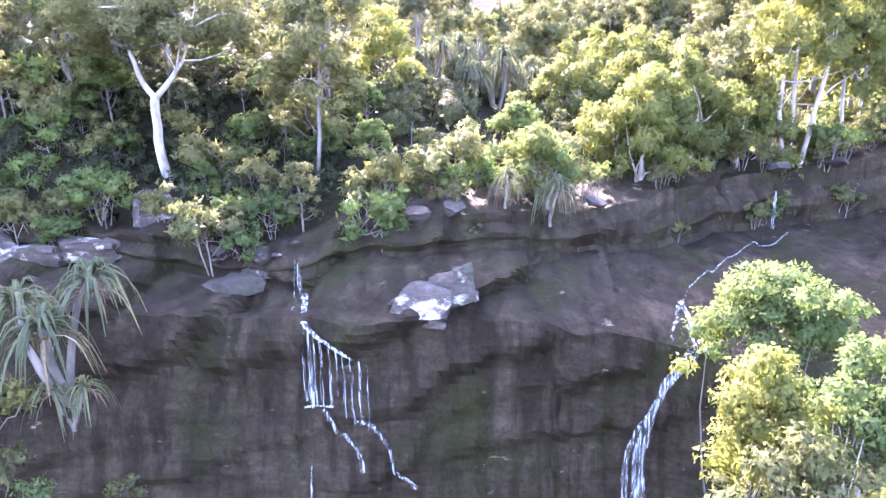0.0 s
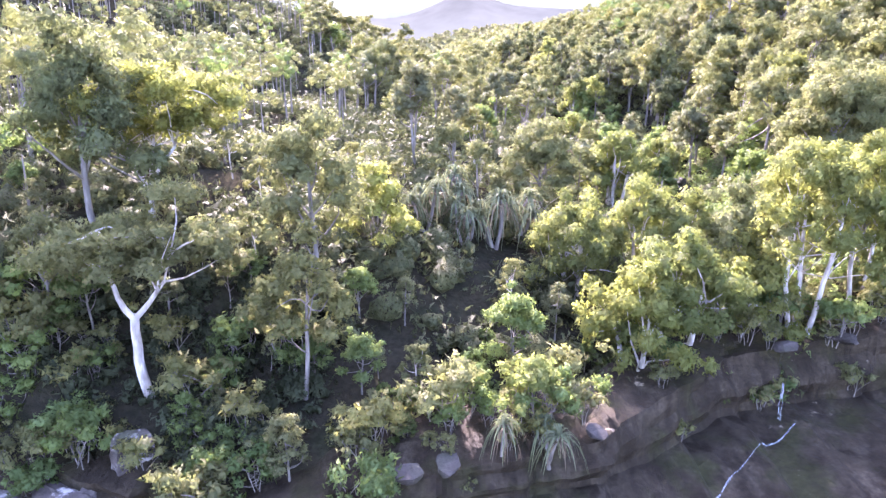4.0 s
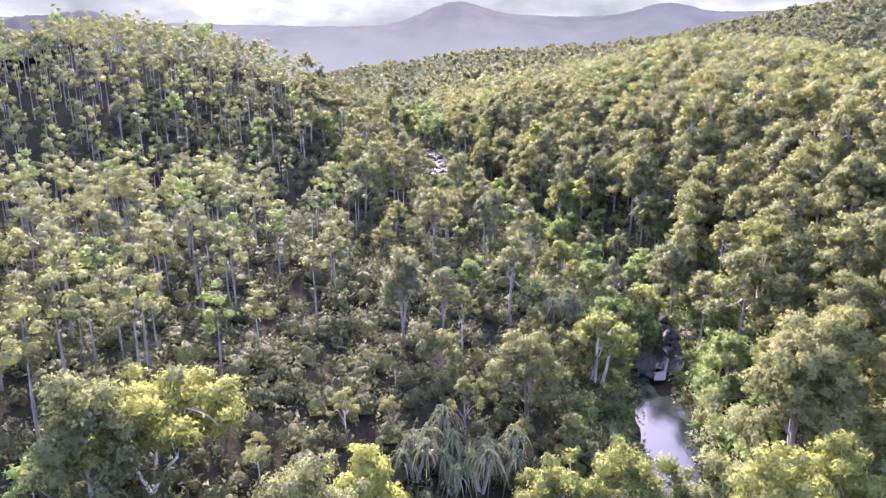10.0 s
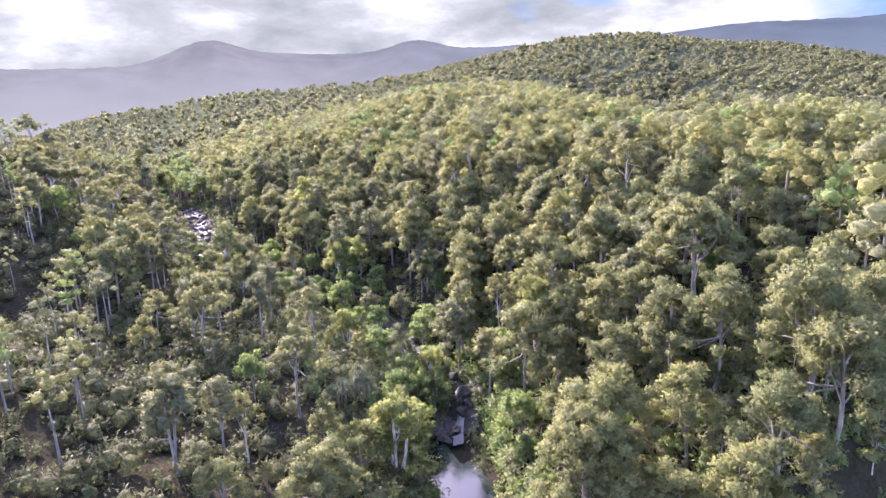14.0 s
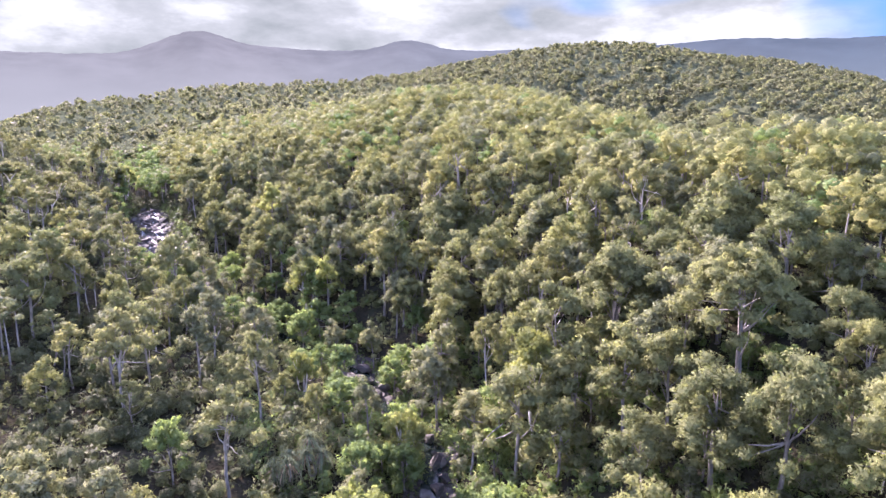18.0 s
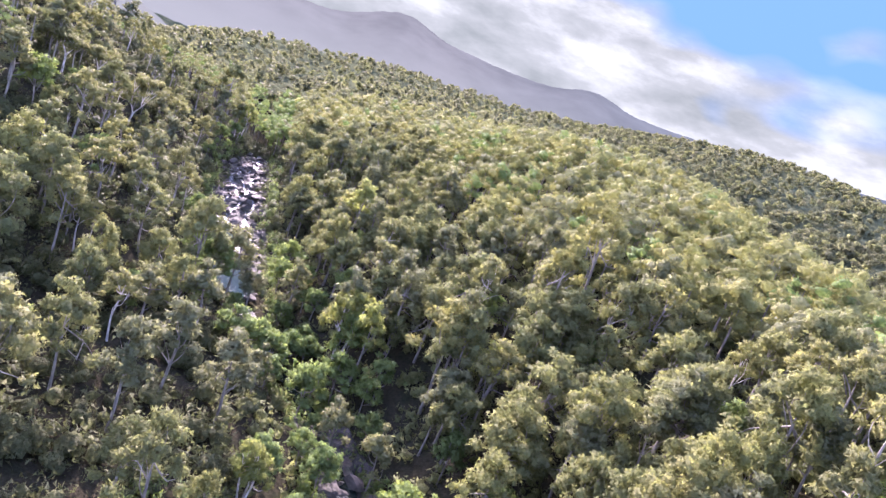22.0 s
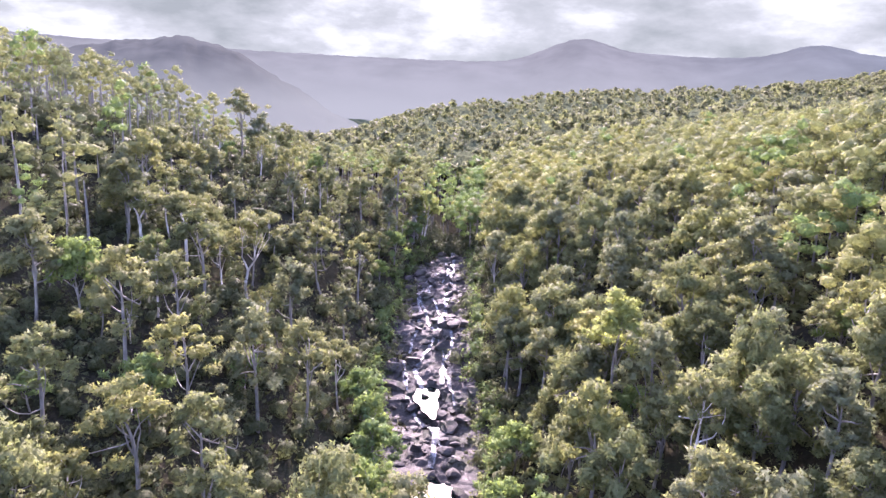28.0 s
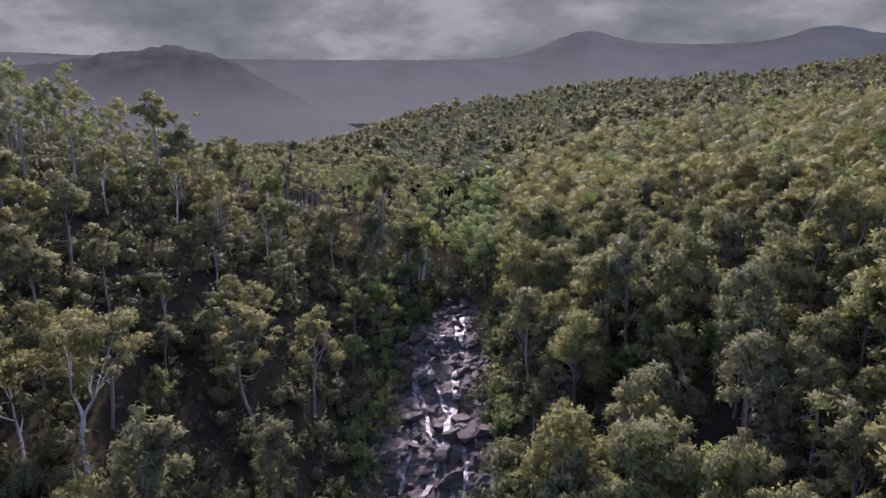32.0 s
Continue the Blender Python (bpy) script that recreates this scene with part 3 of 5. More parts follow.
def make_pandanus(seed, height, heads, leaf_len):
    g = np.random.default_rng(seed)
    root = empty("pandanus")
    wood, tops = [], []
    for k in range(heads):
        a = 2 * math.pi * k / heads + g.random()
        c = np.array([math.cos(a) * 0.9, math.sin(a) * 0.9, height * (0.65 + 0.35 * g.random())]) if heads > 1 else np.array([0.2, 0, height])
        wood.append(tube(limb_path(g, (0, 0, -0.5), c, 0.2, 6), np.linspace(0.13, 0.09, 6), 6))
        tops.append(c)
    v, f = joined(wood)
    mesh_obj("trunk", v, f, BARK_GREY, root, smooth=True)
    for c in tops:
        v, f = strap_leaves(g, c, 46, leaf_len, 0.06)
        mesh_obj("leaf_head", v, f, LEAF_PAND, root)
        v, f = strap_leaves(g, c - np.array([0, 0, 0.35]), 22, leaf_len * 0.9, 0.05)
        v[:, 2] = np.minimum(v[:, 2], c[2] - 0.25)
        tagged(mesh_obj("dead_leaf_skirt", v, f, LEAF_DRY, root), "dry brown hanging leaves")
    return root


def put(proto, x, y, scale=1.0, turn=0.0, z=None, sz=None):
    zz = float(ground_z(x, y)) if z is None else z
    m = Matrix.LocRotScale((x, y, zz), Euler((0, 0, turn)), (scale, scale, sz or scale))
    if not proto.get("used"):
        proto["used"] = 1
        proto.matrix_basis = m
        return proto
    return copy_thing(proto, m)


KINDS = {
    "gum_tree": ("tall gum tree with a pale forked trunk and airy olive crown", "gum tree", "gum trees on the slopes"),
    "eucalypt": ("bushy eucalypt with a dense olive-green crown of rounded clumps", "tree", "eucalypts on the slopes"),
    "stringybark": ("grey-barked forest tree with a silvery grey-green crown", "tree", "stringybarks on the slopes"),
    "creek_tree": ("low leafy tree with a bright fresh-green crown", "tree", "leafy trees along the creek"),
    "paperbark": ("paperbark with several pale trunks and yellow-olive foliage", "paperbark tree", "paperbarks near the creek"),
    "shrub": ("small leafy shrub growing from the rock", "shrub", "shrubs on the rock bench"),
    "pandanus": ("pandanus palm with drooping strap leaves and dry skirts", "pandanus", "pandanus by the falls"),
}
PROTO, FINE = {k: [] for k in KINDS}, {k: [] for k in KINDS}


def family(kind, seed, per, size, core):
    """One tree of each kind; per, size and core set how fine its foliage is."""
    if kind == "gum_tree":
        return make_tree(kind, seed, 12.5, 2.8, 0.56, 19, 0.88, per, size, BARK_WHITE if seed % 3 == 0 else BARK_GREY, LEAF_GUM, 0.16, 1, 0.5, 0.72, 0.45, 0.46, core=core)
    if kind == "eucalypt":
        return make_tree(kind, seed, 11.0, 3.3, 0.5, 27, 1.08, per * 0.8, size, BARK_GREY, LEAF_EUC, 0.17, 1, 0.3, 0.8, 0.4, 0.20, core=core)
    if kind == "stringybark":
        return make_tree(kind, seed, 10.5, 2.1, 0.55, 19, 0.84, per, size, BARK_GREY, LEAF_GREY, 0.14, 1, 0.3, 0.75, 0.4, 0.32, core=core)
    if kind == "creek_tree":
        return make_tree(kind, seed, 6.8, 2.4, 0.4, 20, 0.86, per, size, BARK_GREY, LEAF_CREEK, 0.12, 1, 0.3, 0.72, 0.25, 0.32, core=core)
    return make_tree(kind, seed, 9.5, 3.0, 0.5, 34, 0.9, per, size, BARK_WHITE, LEAF_PAPER, 0.19, 3, 0.5, 0.95, 0.9, 0.3, core=core)


for s in range(5):
    for k in ("gum_tree", "eucalypt", "stringybark", "creek_tree"):
        PROTO[k].append(family(k, 100 + 17 * s + len(k), 95, 0.44, 1))
        if s < 3:
            FINE[k].append(family(k, 150 + 13 * s + len(k), 260, 0.30, 1))
    PROTO["shrub"].append(make_tree("shrub", 450 + s, 2.2, 1.0, 0.35, 9, 0.5, 190, 0.26, BARK_GREY, LEAF_CREEK if s % 2 else LEAF_GUM, 0.028, 3, 0.2, 0.8, 0.3, 0.25))
for s in range(3):
    PROTO["paperbark"].append(family("paperbark", 500 + s, 95, 0.44, 1))
    FINE["paperbark"].append(family("paperbark", 510 + s, 240, 0.32, 1))
    PROTO["pandanus"].append(make_pandanus(600 + s, 3.0, 1 + s, 2.1))
for k in ("shrub", "pandanus"):
    FINE[k] = PROTO[k]
for k, protos in [*PROTO.items(), *FINE.items()]:
    for p in protos:
        tagged(p, *KINDS[k])

taken = []


def stand(kind, i, x, y, scale=1.0, turn=0.0, label="", z=None, sz=None):
    ob = put(FINE[kind][i % len(FINE[kind])], x, y, scale, turn, z, sz)
    taken.append((x, y, 2.6 * scale))
    if label:
        tagged(ob, label)
    return ob


def single(kind, label, x, y, z, turn, seed, height, spread_r, fork, clumps, clump_r, bark, leaf, trunk_r=0.2, stems=1, flat=0.7, droop=0.5, low=0.5, per=190, size=0.25):
    """A tree with a shape of its own."""
    fine = 1.35 if per > 150 else 1.0
    foot = min(z, float(ground_z(x, y)) - 0.3)
    fork, height, low = (fork * height + z - foot) / (height + z - foot), height + z - foot, (low * height + z - foot) / (height + z - foot)
    z = foot
    t = make_tree(kind, seed, height, spread_r, fork, int(clumps * 1.6), clump_r * 0.78, per * fine, size * (1.2 if fine > 1 else 1.25), bark, leaf, trunk_r, stems, 0.5, flat, droop, low, core=1, split=True)
    t.matrix_basis = pose(x, y, z, 0, 0, turn)
    taken.append((x, y, spread_r * 0.95))
    return tagged(t, label, KINDS[kind][1], KINDS[kind][2])


# ---- trees that can be told apart ----
def forked_gum(label, foot, fork, arms, seed, tufts, tuft_r, leaf, trunk_r, rise, wide):
    """A gum whose bare pale trunk forks into rising arms with flat-topped tufts; arms: offsets from the fork."""
    g = np.random.default_rng(seed)
    foot, fork = np.array(foot, float), np.array(fork, float) - np.array(foot, float)
    root = empty("gum_tree")
    v, f = tube(limb_path(g, (0, 0, -0.8), fork, 0.22, 8), trunk_r * np.array([1.5, 1.12, 1.0, 0.96, 0.92, 0.88, 0.84, 0.8]), 8)
    mesh_obj("trunk", v, f, BARK_WHITE, root, smooth=True)
    centres, radii = [], []
    for arm in arms:
        elbow = fork + np.array(arm, float)
        tip = elbow + np.array([arm[0] * 0.45, arm[1] * 0.6, rise])
        path = np.concatenate([limb_path(g, fork - (0, 0, 0.25), elbow, 0.1, 4), limb_path(g, elbow, tip, 0.25, 5)[1:]])
        v, f = tube(path, trunk_r * np.linspace(0.68, 0.12, len(path)), 6)
        mesh_obj("limb", v, f, BARK_WHITE, root, smooth=True)
        for k in range(tufts):
            a, r = 2.4 * k + g.random(), wide * math.sqrt((k + 0.4) / tufts)
            c = elbow + (tip - elbow) * (0.45 + 0.75 * g.random()) + np.array([math.cos(a) * r, math.sin(a) * r, 0.4 * g.normal()])
            start = path[int(g.integers(3, len(path)))]
            v, f = tube(limb_path(g, start, c, 0.2, 4), np.linspace(trunk_r * 0.24, 0.02, 4), 4)
            mesh_obj("limb", v, f, BARK_WHITE, root, smooth=True)
            for _ in range(3):
                centres.append(c + g.normal(size=3) * np.array([0.7, 0.7, 0.25]) * tuft_r)
                radii.append(tuft_r * (0.55 + 0.5 * g.random()))
    v, f, nn = leaf_cards(g, centres, radii, 210, 0.28, 0.68, 0.35, 0.6, 1)
    mesh_obj("crown", v, f, leaf, root, normals=nn)
    root.matrix_basis = pose(*foot)
    taken.append((foot[0], foot[1], wide * 1.2))
    return tagged(root, label, *KINDS["gum_tree"][1:])


forked_gum("white-trunked forked gum tree beside pale rocks", (-15.2, 36.2, 8.4), (-15.5, 35.7, 13.4), ((-0.95, 0.1, 1.6), (1.2, 0.2, 1.2)), 901, 9, 1.2, LEAF_GUM, 0.27, 2.8, 3.3)
forked_gum("tall gum tree with white forking trunk and yellow-green crown", (-19.2, 46.9, 12.0), (-19.1, 46.8, 18.2), ((-1.1, 0.2, 1.8), (1.9, 0.3, 2.6), (0.2, 1.0, 2.6)), 902, 10, 1.3, LEAF_PAPER, 0.24, 3.6, 3.5)
single("gum_tree", "gum tree with an olive crown above the rock ledge", -7.2, 35.8, 7.6, 10, 903, 10.2, 2.5, 0.5, 18, 1.0, BARK_GREY, LEAF_GUM, 0.13, 1, 0.7, 0.6, 0.30)
single("creek_tree", "bright yellow-green tree with a rounded crown", -4.7, 50.0, 8.6, 0, 904, 10.8, 2.5, 0.4, 20, 1.05, BARK_GREY, LEAF_BRIGHT, 0.16, 1, 0.7, 0.5, 0.28)
single("paperbark", "broad paperbark with yellow-olive hanging foliage by the creek", 10.6, 52.0, 7.0, 0, 905, 10.0, 3.4, 0.45, 30, 1.1, BARK_WHITE, LEAF_PAPER, 0.2, 3, 0.95, 0.9, 0.2)
single("paperbark", "broad paperbark with golden-olive hanging foliage by the creek", 16.6, 52.4, 7.0, 90, 906, 11.0, 3.6, 0.45, 32, 1.1, BARK_WHITE, LEAF_PAPER, 0.2, 3, 0.95, 0.9, 0.2)
single("paperbark", "paperbark with leaning white trunks at the rim of the rock", 24.4, 45.4, 8.3, 30, 907, 13.0, 3.9, 0.5, 34, 1.15, BARK_WHITE, LEAF_PAPER, 0.17, 3, 0.95, 0.9, 0.3)
single("paperbark", "paperbark with yellow-green foliage at the rim of the rock", 29.0, 47.0, 9.5, 140, 908, 12.0, 3.6, 0.5, 28, 1.15, BARK_WHITE, LEAF_PAPER, 0.15, 2, 0.95, 0.9, 0.3)
single("eucalypt", "large round-headed tree with a dense olive crown by the pool", 10.4, 68.0, 8.0, 0, 909, 13.8, 4.5, 0.4, 34, 1.3, BARK_GREY, LEAF_EUC, 0.25, 1, 0.8, 0.35, 0.25)
single("creek_tree", "slender yellow-green tree at the head of the pool", 23.6, 81.5, 7.8, 0, 910, 8.8, 2.0, 0.4, 14, 0.95, BARK_GREY, LEAF_BRIGHT, 0.14, 1, 0.85, 0.6, 0.3)
single("eucalypt", "tall broad eucalypt with several heavy rounded crowns", 55.5, 88.0, 22.5, 0, 911, 14.0, 5.0, 0.5, 34, 1.5, BARK_GREY, LEAF_EUC, 0.28, 1, 0.85, 0.5, 0.35, 120, 0.34)
single("eucalypt", "tall broad eucalypt with a dense grey-green crown", 62.0, 79.5, 26.0, 50, 912, 12.4, 4.8, 0.5, 32, 1.5, BARK_GREY, LEAF_GREY, 0.28, 1, 0.85, 0.5, 0.35, 120, 0.34)
single("eucalypt", "tall olive eucalypt with heaped rounded crowns above the pool", 30.6, 54.8, 10.5, 20, 921, 16.0, 4.0, 0.5, 34, 1.3, BARK_GREY, LEAF_EUC, 0.26, 1, 0.85, 0.5, 0.3)
single("eucalypt", "tall wide-crowned eucalypt on the slope above the creek", 55.5, 70.5, 25.0, 80, 913, 15.0, 5.0, 0.5, 34, 1.4, BARK_GREY, LEAF_EUC, 0.3, 1, 0.7, 0.5, 0.45, 120, 0.34)
single("creek_tree", "feathery yellow-green tree on the creek bank", 43.8, 86.5, 15.5, 0, 914, 14.0, 2.8, 0.5, 24, 1.15, BARK_WHITE, LEAF_PAPER, 0.2, 1, 1.0, 0.9, 0.3, 120, 0.34)
for label, x, y, fork_z, seed, wide in (("gum tree with a forked white trunk and layered crown", -17.8, 192.5, 31.8, 915, 2.5), ("slender gum tree with a flat-topped tufted crown", -24.3, 189.0, 38.0, 919, 2.2), ("slender leaning gum tree with a sparse tufted crown", -29.4, 187.2, 38.5, 920, 2.0)):
    base_z = float(ground_z(x, y))
    forked_gum(label, (x, y, min(base_z, fork_z - 3.0)), (x + 0.2, y, fork_z), ((-0.9, 0.2, 1.6), (1.1, -0.2, 1.4)), seed, 6, 1.05, LEAF_GUM, 0.2, 4.6 if seed == 915 else 1.6, wide)
single("creek_tree", "light yellow-green tree standing out of the slope", 28.0, 180.5, 24.0, 0, 916, 12.0, 2.8, 0.45, 20, 1.1, BARK_GREY, LEAF_BRIGHT, 0.18, 1, 0.7, 0.5, 0.35, 120, 0.34)
single("creek_tree", "bright yellow-green tree rising above the creek", 32.0, 142.0, 15.5, 0, 917, 10.5, 1.9, 0.45, 15, 0.95, BARK_GREY, LEAF_BRIGHT, 0.16, 1, 0.8, 0.5, 0.35, 120, 0.34)
single("creek_tree", "bright green tree on the slope", 46.0, 132.0, 20.0, 0, 918, 9.5, 2.0, 0.45, 15, 0.95, BARK_GREY, LEAF_BRIGHT, 0.16, 1, 0.8, 0.5, 0.35, 120, 0.34)
stand("gum_tree", 2, -21.5, 38.0, 0.55, 1.2)
stand("creek_tree", 0, 4.5, 40.5, 0.75, 3.0)
single("creek_tree", "light green sapling behind the pandanus on the rim", 4.9, 33.2, 7.4, 0, 941, 4.4, 1.3, 0.5, 9, 0.75, BARK_GREY, LEAF_BRIGHT, 0.07, 1, 0.8, 0.3, 0.45)
for x, y, s in ((2.0, 54.5, 1.15), (4.6, 55.6, 1.3), (7.0, 57.5, 1.2), (1.0, 57.5, 1.25), (-1.0, 55.0, 1.1), (17.0, 92.0, 1.2), (20.0, 94.0, 1.2)):
    stand("pandanus", 2, x, y, s, x)
stand("pandanus", 0, 3.0, 31.4, 0.75, 0.0, z=7.4)
stand("pandanus", 1, 5.4, 31.8, 0.85, 1.0, z=7.4)
stand("pandanus", 2, -14.0, 22.0, 1.2, 0.3, z=3.0)
stand("pandanus", 1, -13.6, 21.4, 0.8, 2.3, z=1.9)
# saplings and low trees on the hillside behind the white gum
hg = np.random.default_rng(55)
for i in range(46):
    x, y = -34 + 30 * hg.random(), 33.5 + 15 * hg.random()
    k = ("stringybark", "creek_tree", "gum_tree")[int(hg.random() * 3)]
    if y > float(cliff_profile(x)[0]) + 2 and not (abs(x + 15.0) < 2.4 and y < 38.5):
        put(FINE[k][i % 3], x, y, 0.34 + 0.3 * hg.random(), hg.random() * 6.28)
for i in range(70):
    x, y = -29 + 22 * hg.random(), 33.2 + 5.6 * hg.random()
    if abs(x + 15.0) < 2.2 and y < 37.5:
        continue
    if i % 3:
        put(PROTO["shrub"][i % 5], x, y, 0.6 + 0.9 * hg.random(), hg.random() * 6.28)
    else:
        put(FINE[("stringybark", "creek_tree", "gum_tree")[i // 3 % 3]][i % 3], x, y, 0.26 + 0.26 * hg.random(), hg.random() * 6.28)
for i in range(26):                                          # low growth between the rim and the creek
    x, y = -4 + 12 * hg.random(), 32.5 + 6.5 * hg.random()
    if y > float(cliff_profile(x)[0]) + 0.8:
        put(FINE[("stringybark", "creek_tree")[i % 2]][i % 3], x, y, 0.24 + 0.3 * hg.random(), hg.random() * 6.28)
# tall trees that close the rim
for x, y, s, k in ((20.5, 46.0, 1.0, "paperbark"), (33.5, 47.5, 1.1, "gum_tree"), (36.5, 46.5, 1.0, "gum_tree"), (21.5, 49.5, 1.15, "eucalypt"), (27.0, 50.5, 1.1, "gum_tree"), (40.0, 46.5, 1.0, "eucalypt"), (43.5, 47.5, 1.1, "eucalypt"), (47.5, 47.0, 1.0, "gum_tree"), (51.0, 48.5, 1.1, "eucalypt"), (38.5, 49.5, 1.0, "stringybark"), (45.5, 51.0, 1.1, "gum_tree"), (31.0, 50.5, 1.0, "eucalypt"), (15.4, 44.2, 1.15, "paperbark"), (12.6, 42.0, 0.85, "paperbark"), (18.0, 43.6, 0.8, "creek_tree"), (-10.6, 33.6, 0.5, "stringybark"),
                   (-3.2, 33.2, 0.62, "stringybark"), (0.6, 34.0, 0.6, "stringybark"), (-1.2, 36.0, 0.8, "gum_tree"), (-24.0, 36.0, 0.9, "gum_tree"), (-28.0, 38.0, 0.9, "eucalypt"), (-23.0, 33.5, 0.7, "creek_tree")):
    stand(k, int(abs(x)) % 3, x, y, s, x)
# the lit crowns that rise out of the gorge beside the falls
single("eucalypt", "eucalypt with a broad sunlit crown rising beside the falls", 11.8, 21.4, -2.8, 0, 936, 10.4, 2.2, 0.5, 27, 1.05, BARK_GREY, LEAF_CREEK, 0.16, 1, 0.85, 0.5, 0.66, 330, 0.16)
single("paperbark", "slender sunlit paperbark crown rising from the gorge", 8.7, 16.2, -3.0, 60, 932, 10.4, 1.0, 0.5, 14, 0.85, BARK_WHITE, LEAF_PAPER, 0.12, 1, 0.95, 0.8, 0.45, 330, 0.16)
single("paperbark", "yellow-green paperbark crown rising from the gorge", 11.3, 16.0, -3.0, 30, 933, 10.2, 1.4, 0.5, 18, 0.85, BARK_WHITE, LEAF_CREEK, 0.15, 2, 0.9, 0.8, 0.45, 330, 0.16)
single("eucalypt", "low olive eucalypt crown in the gorge", 9.0, 13.6, -4.0, 130, 934, 10.2, 1.4, 0.5, 18, 0.85, BARK_GREY, LEAF_EUC, 0.14, 1, 0.85, 0.6, 0.4, 330, 0.16)
single("eucalypt", "small olive eucalypt crown low in the gorge", 6.9, 13.2, -4.5, 10, 935, 9.3, 0.9, 0.5, 10, 0.75, BARK_GREY, LEAF_EUC, 0.1, 1, 0.85, 0.6, 0.5, 330, 0.16)
stand("eucalypt", 2, 15.0, 14.6, 0.75, 2.9, z=-5.5)
stand("paperbark", 1, 13.3, 15.6, 0.72, 0.9, z=-6.0)
stand("eucalypt", 0, 12.3, 13.4, 0.62, 2.1, z=-6.6)
stand("paperbark", 2, 15.8, 17.4, 0.74, 1.7, z=-4.8)
stand("creek_tree", 1, 10.2, 13.6, 0.8, 1.1, z=-6.4)
sg = np.random.default_rng(77)
for i in range(110):                                         # shrubs and saplings on the bench
    x = -24 + 56 * sg.random()
    ry_ = float(cliff_profile(x)[0])
    y = ry_ - 0.6 + 4.6 * sg.random()
    if abs(x - 11) < 2 or abs(x + 6.3) < 1.2:
        continue
    put(PROTO["shrub"][i % 5], x, y, 0.5 + 0.7 * sg.random(), sg.random() * 6.28, float(cliff_height(x, y)) + 0.1)
for x, y, z, s in ((-15.5, 19.5, -0.4, 1.4), (-13.2, 18.0, -1.2, 1.3), (-11.6, 20.5, -1.4, 1.0), (-17.2, 21.0, 0.8, 1.2), (-9.8, 17.5, -3.4, 1.5)):
    put(PROTO["shrub"][int(s * 10) % 5], x, y, s, x, z)

# ---- forest ----
def open_ground(x, y):
    """Where no tree stands: the creek bed, the pools and the rock above the falls."""
    d = x - creek_x(y)
    half = (3.6 if y > 58 else 2.0) + 5.2 * smooth((y - 180) / 8) * smooth((272 - y) / 30) + 2.6 * smooth((y - 160) / 5) * smooth((186 - y) / 5) + 2.8 * smooth((y - 56) / 8) * smooth((92 - y) / 6) + 0.6 * smooth((y - 92) / 5) * smooth((134 - y) / 8)
    if y > 266 or 92 < y < 158:
        half = 1.7 if y < 134 else 0.9
    if d > 0:
        half += 2.0 * smooth((y - 184) / 8) * smooth((262 - y) / 12)
    if abs(d) < half:
        return True
    ry = float(cliff_profile(x)[0])
    return y < ry + 1.5 or (-20 < x < -9.5 and y < 39.5)


def clash(x, y, s):
    return any((x - a) ** 2 + (y - b) ** 2 < (0.5 * (r + 2.4 * s)) ** 2 for a, b, r in taken[-400:] if abs(y - b) < 6) if taken else False


def choose(x, y, g):
    d = x - creek_x(y)
    u = g.random()
    if abs(d) < 9 or (-14 < d < 0 and 105 < y < 150):
        return "creek_tree" if u < 0.75 else ("paperbark" if u < 0.85 else "stringybark")
    if d < 0:
        return "gum_tree" if u < 0.42 else ("stringybark" if u < 0.72 else ("eucalypt" if u < 0.9 else "creek_tree"))
    return "eucalypt" if u < 0.48 else ("gum_tree" if u < 0.70 else ("stringybark" if u < 0.93 else "creek_tree"))


count = {k: 0 for k in KINDS}
heroes = list(taken)
far_spots = []
cell = 4.9
g = np.random.default_rng(5)
for iy in range(0, 74):
    for ix in range(-60, 80):
        x = (ix + 0.5 * (iy % 2) + 0.42 * (g.random() - 0.5) * 2) * cell
        y = 29 + (iy + 0.42 * (g.random() - 0.5) * 2) * cell * 0.9
        u, sc, turn = g.random(), 0.6 + 0.62 * g.random(), g.random() * 6.28
        if x < -118 or x > 175 or open_ground(x, y):
            continue
        if any((x - a) ** 2 + (y - b) ** 2 < (0.55 * r + 1.2) ** 2 for a, b, r in heroes):
            continue
        kind = choose(x, y, g)
        cx = creek_x(y)
        if -60 < x - cx < -9 and 45 < y < 300 and (u * 7.3) % 1 < (0.50 if y < 160 else 0.45):      # the drier slope is more open
            continue
        if x > cx:                                           # the right bank is closed and tall
            sc = 0.8 + 0.42 * (sc - 0.6) / 0.62
        near = -42 < x - cx < 44 and y < 262
        if near and count[kind] < 299:
            count[kind] += 1
            if 4 < x < 14 and y < 44:
                sc *= 0.55
            pool_ = FINE[kind] if y < 76 else PROTO[kind]
            put(pool_[int(u * len(pool_))], x, y, sc, turn, sz=sc * (0.9 + 0.25 * g.random()))
        else:
            far_spots.append((x, y, sc, turn, kind))


def simple_tree(seed, height, r, clumps, cr, per, size, low):
    g = np.random.default_rng(seed)
    centres, radii = [], []
    for k in range(clumps):
        ang, rr = 2.399 * k + g.random(), r * math.sqrt((k + 0.5) / clumps)
        centres.append((math.cos(ang) * rr, math.sin(ang) * rr, height * (low + (1 - low) * (1 - 0.7 * (rr / r) ** 2) * (0.75 + 0.25 * g.random()))))
        radii.append(cr * (0.7 + 0.6 * g.random()))
    return leaf_cards(g, centres, radii, per, size, 0.72, 0.4, 0.6, 1, 0.68)


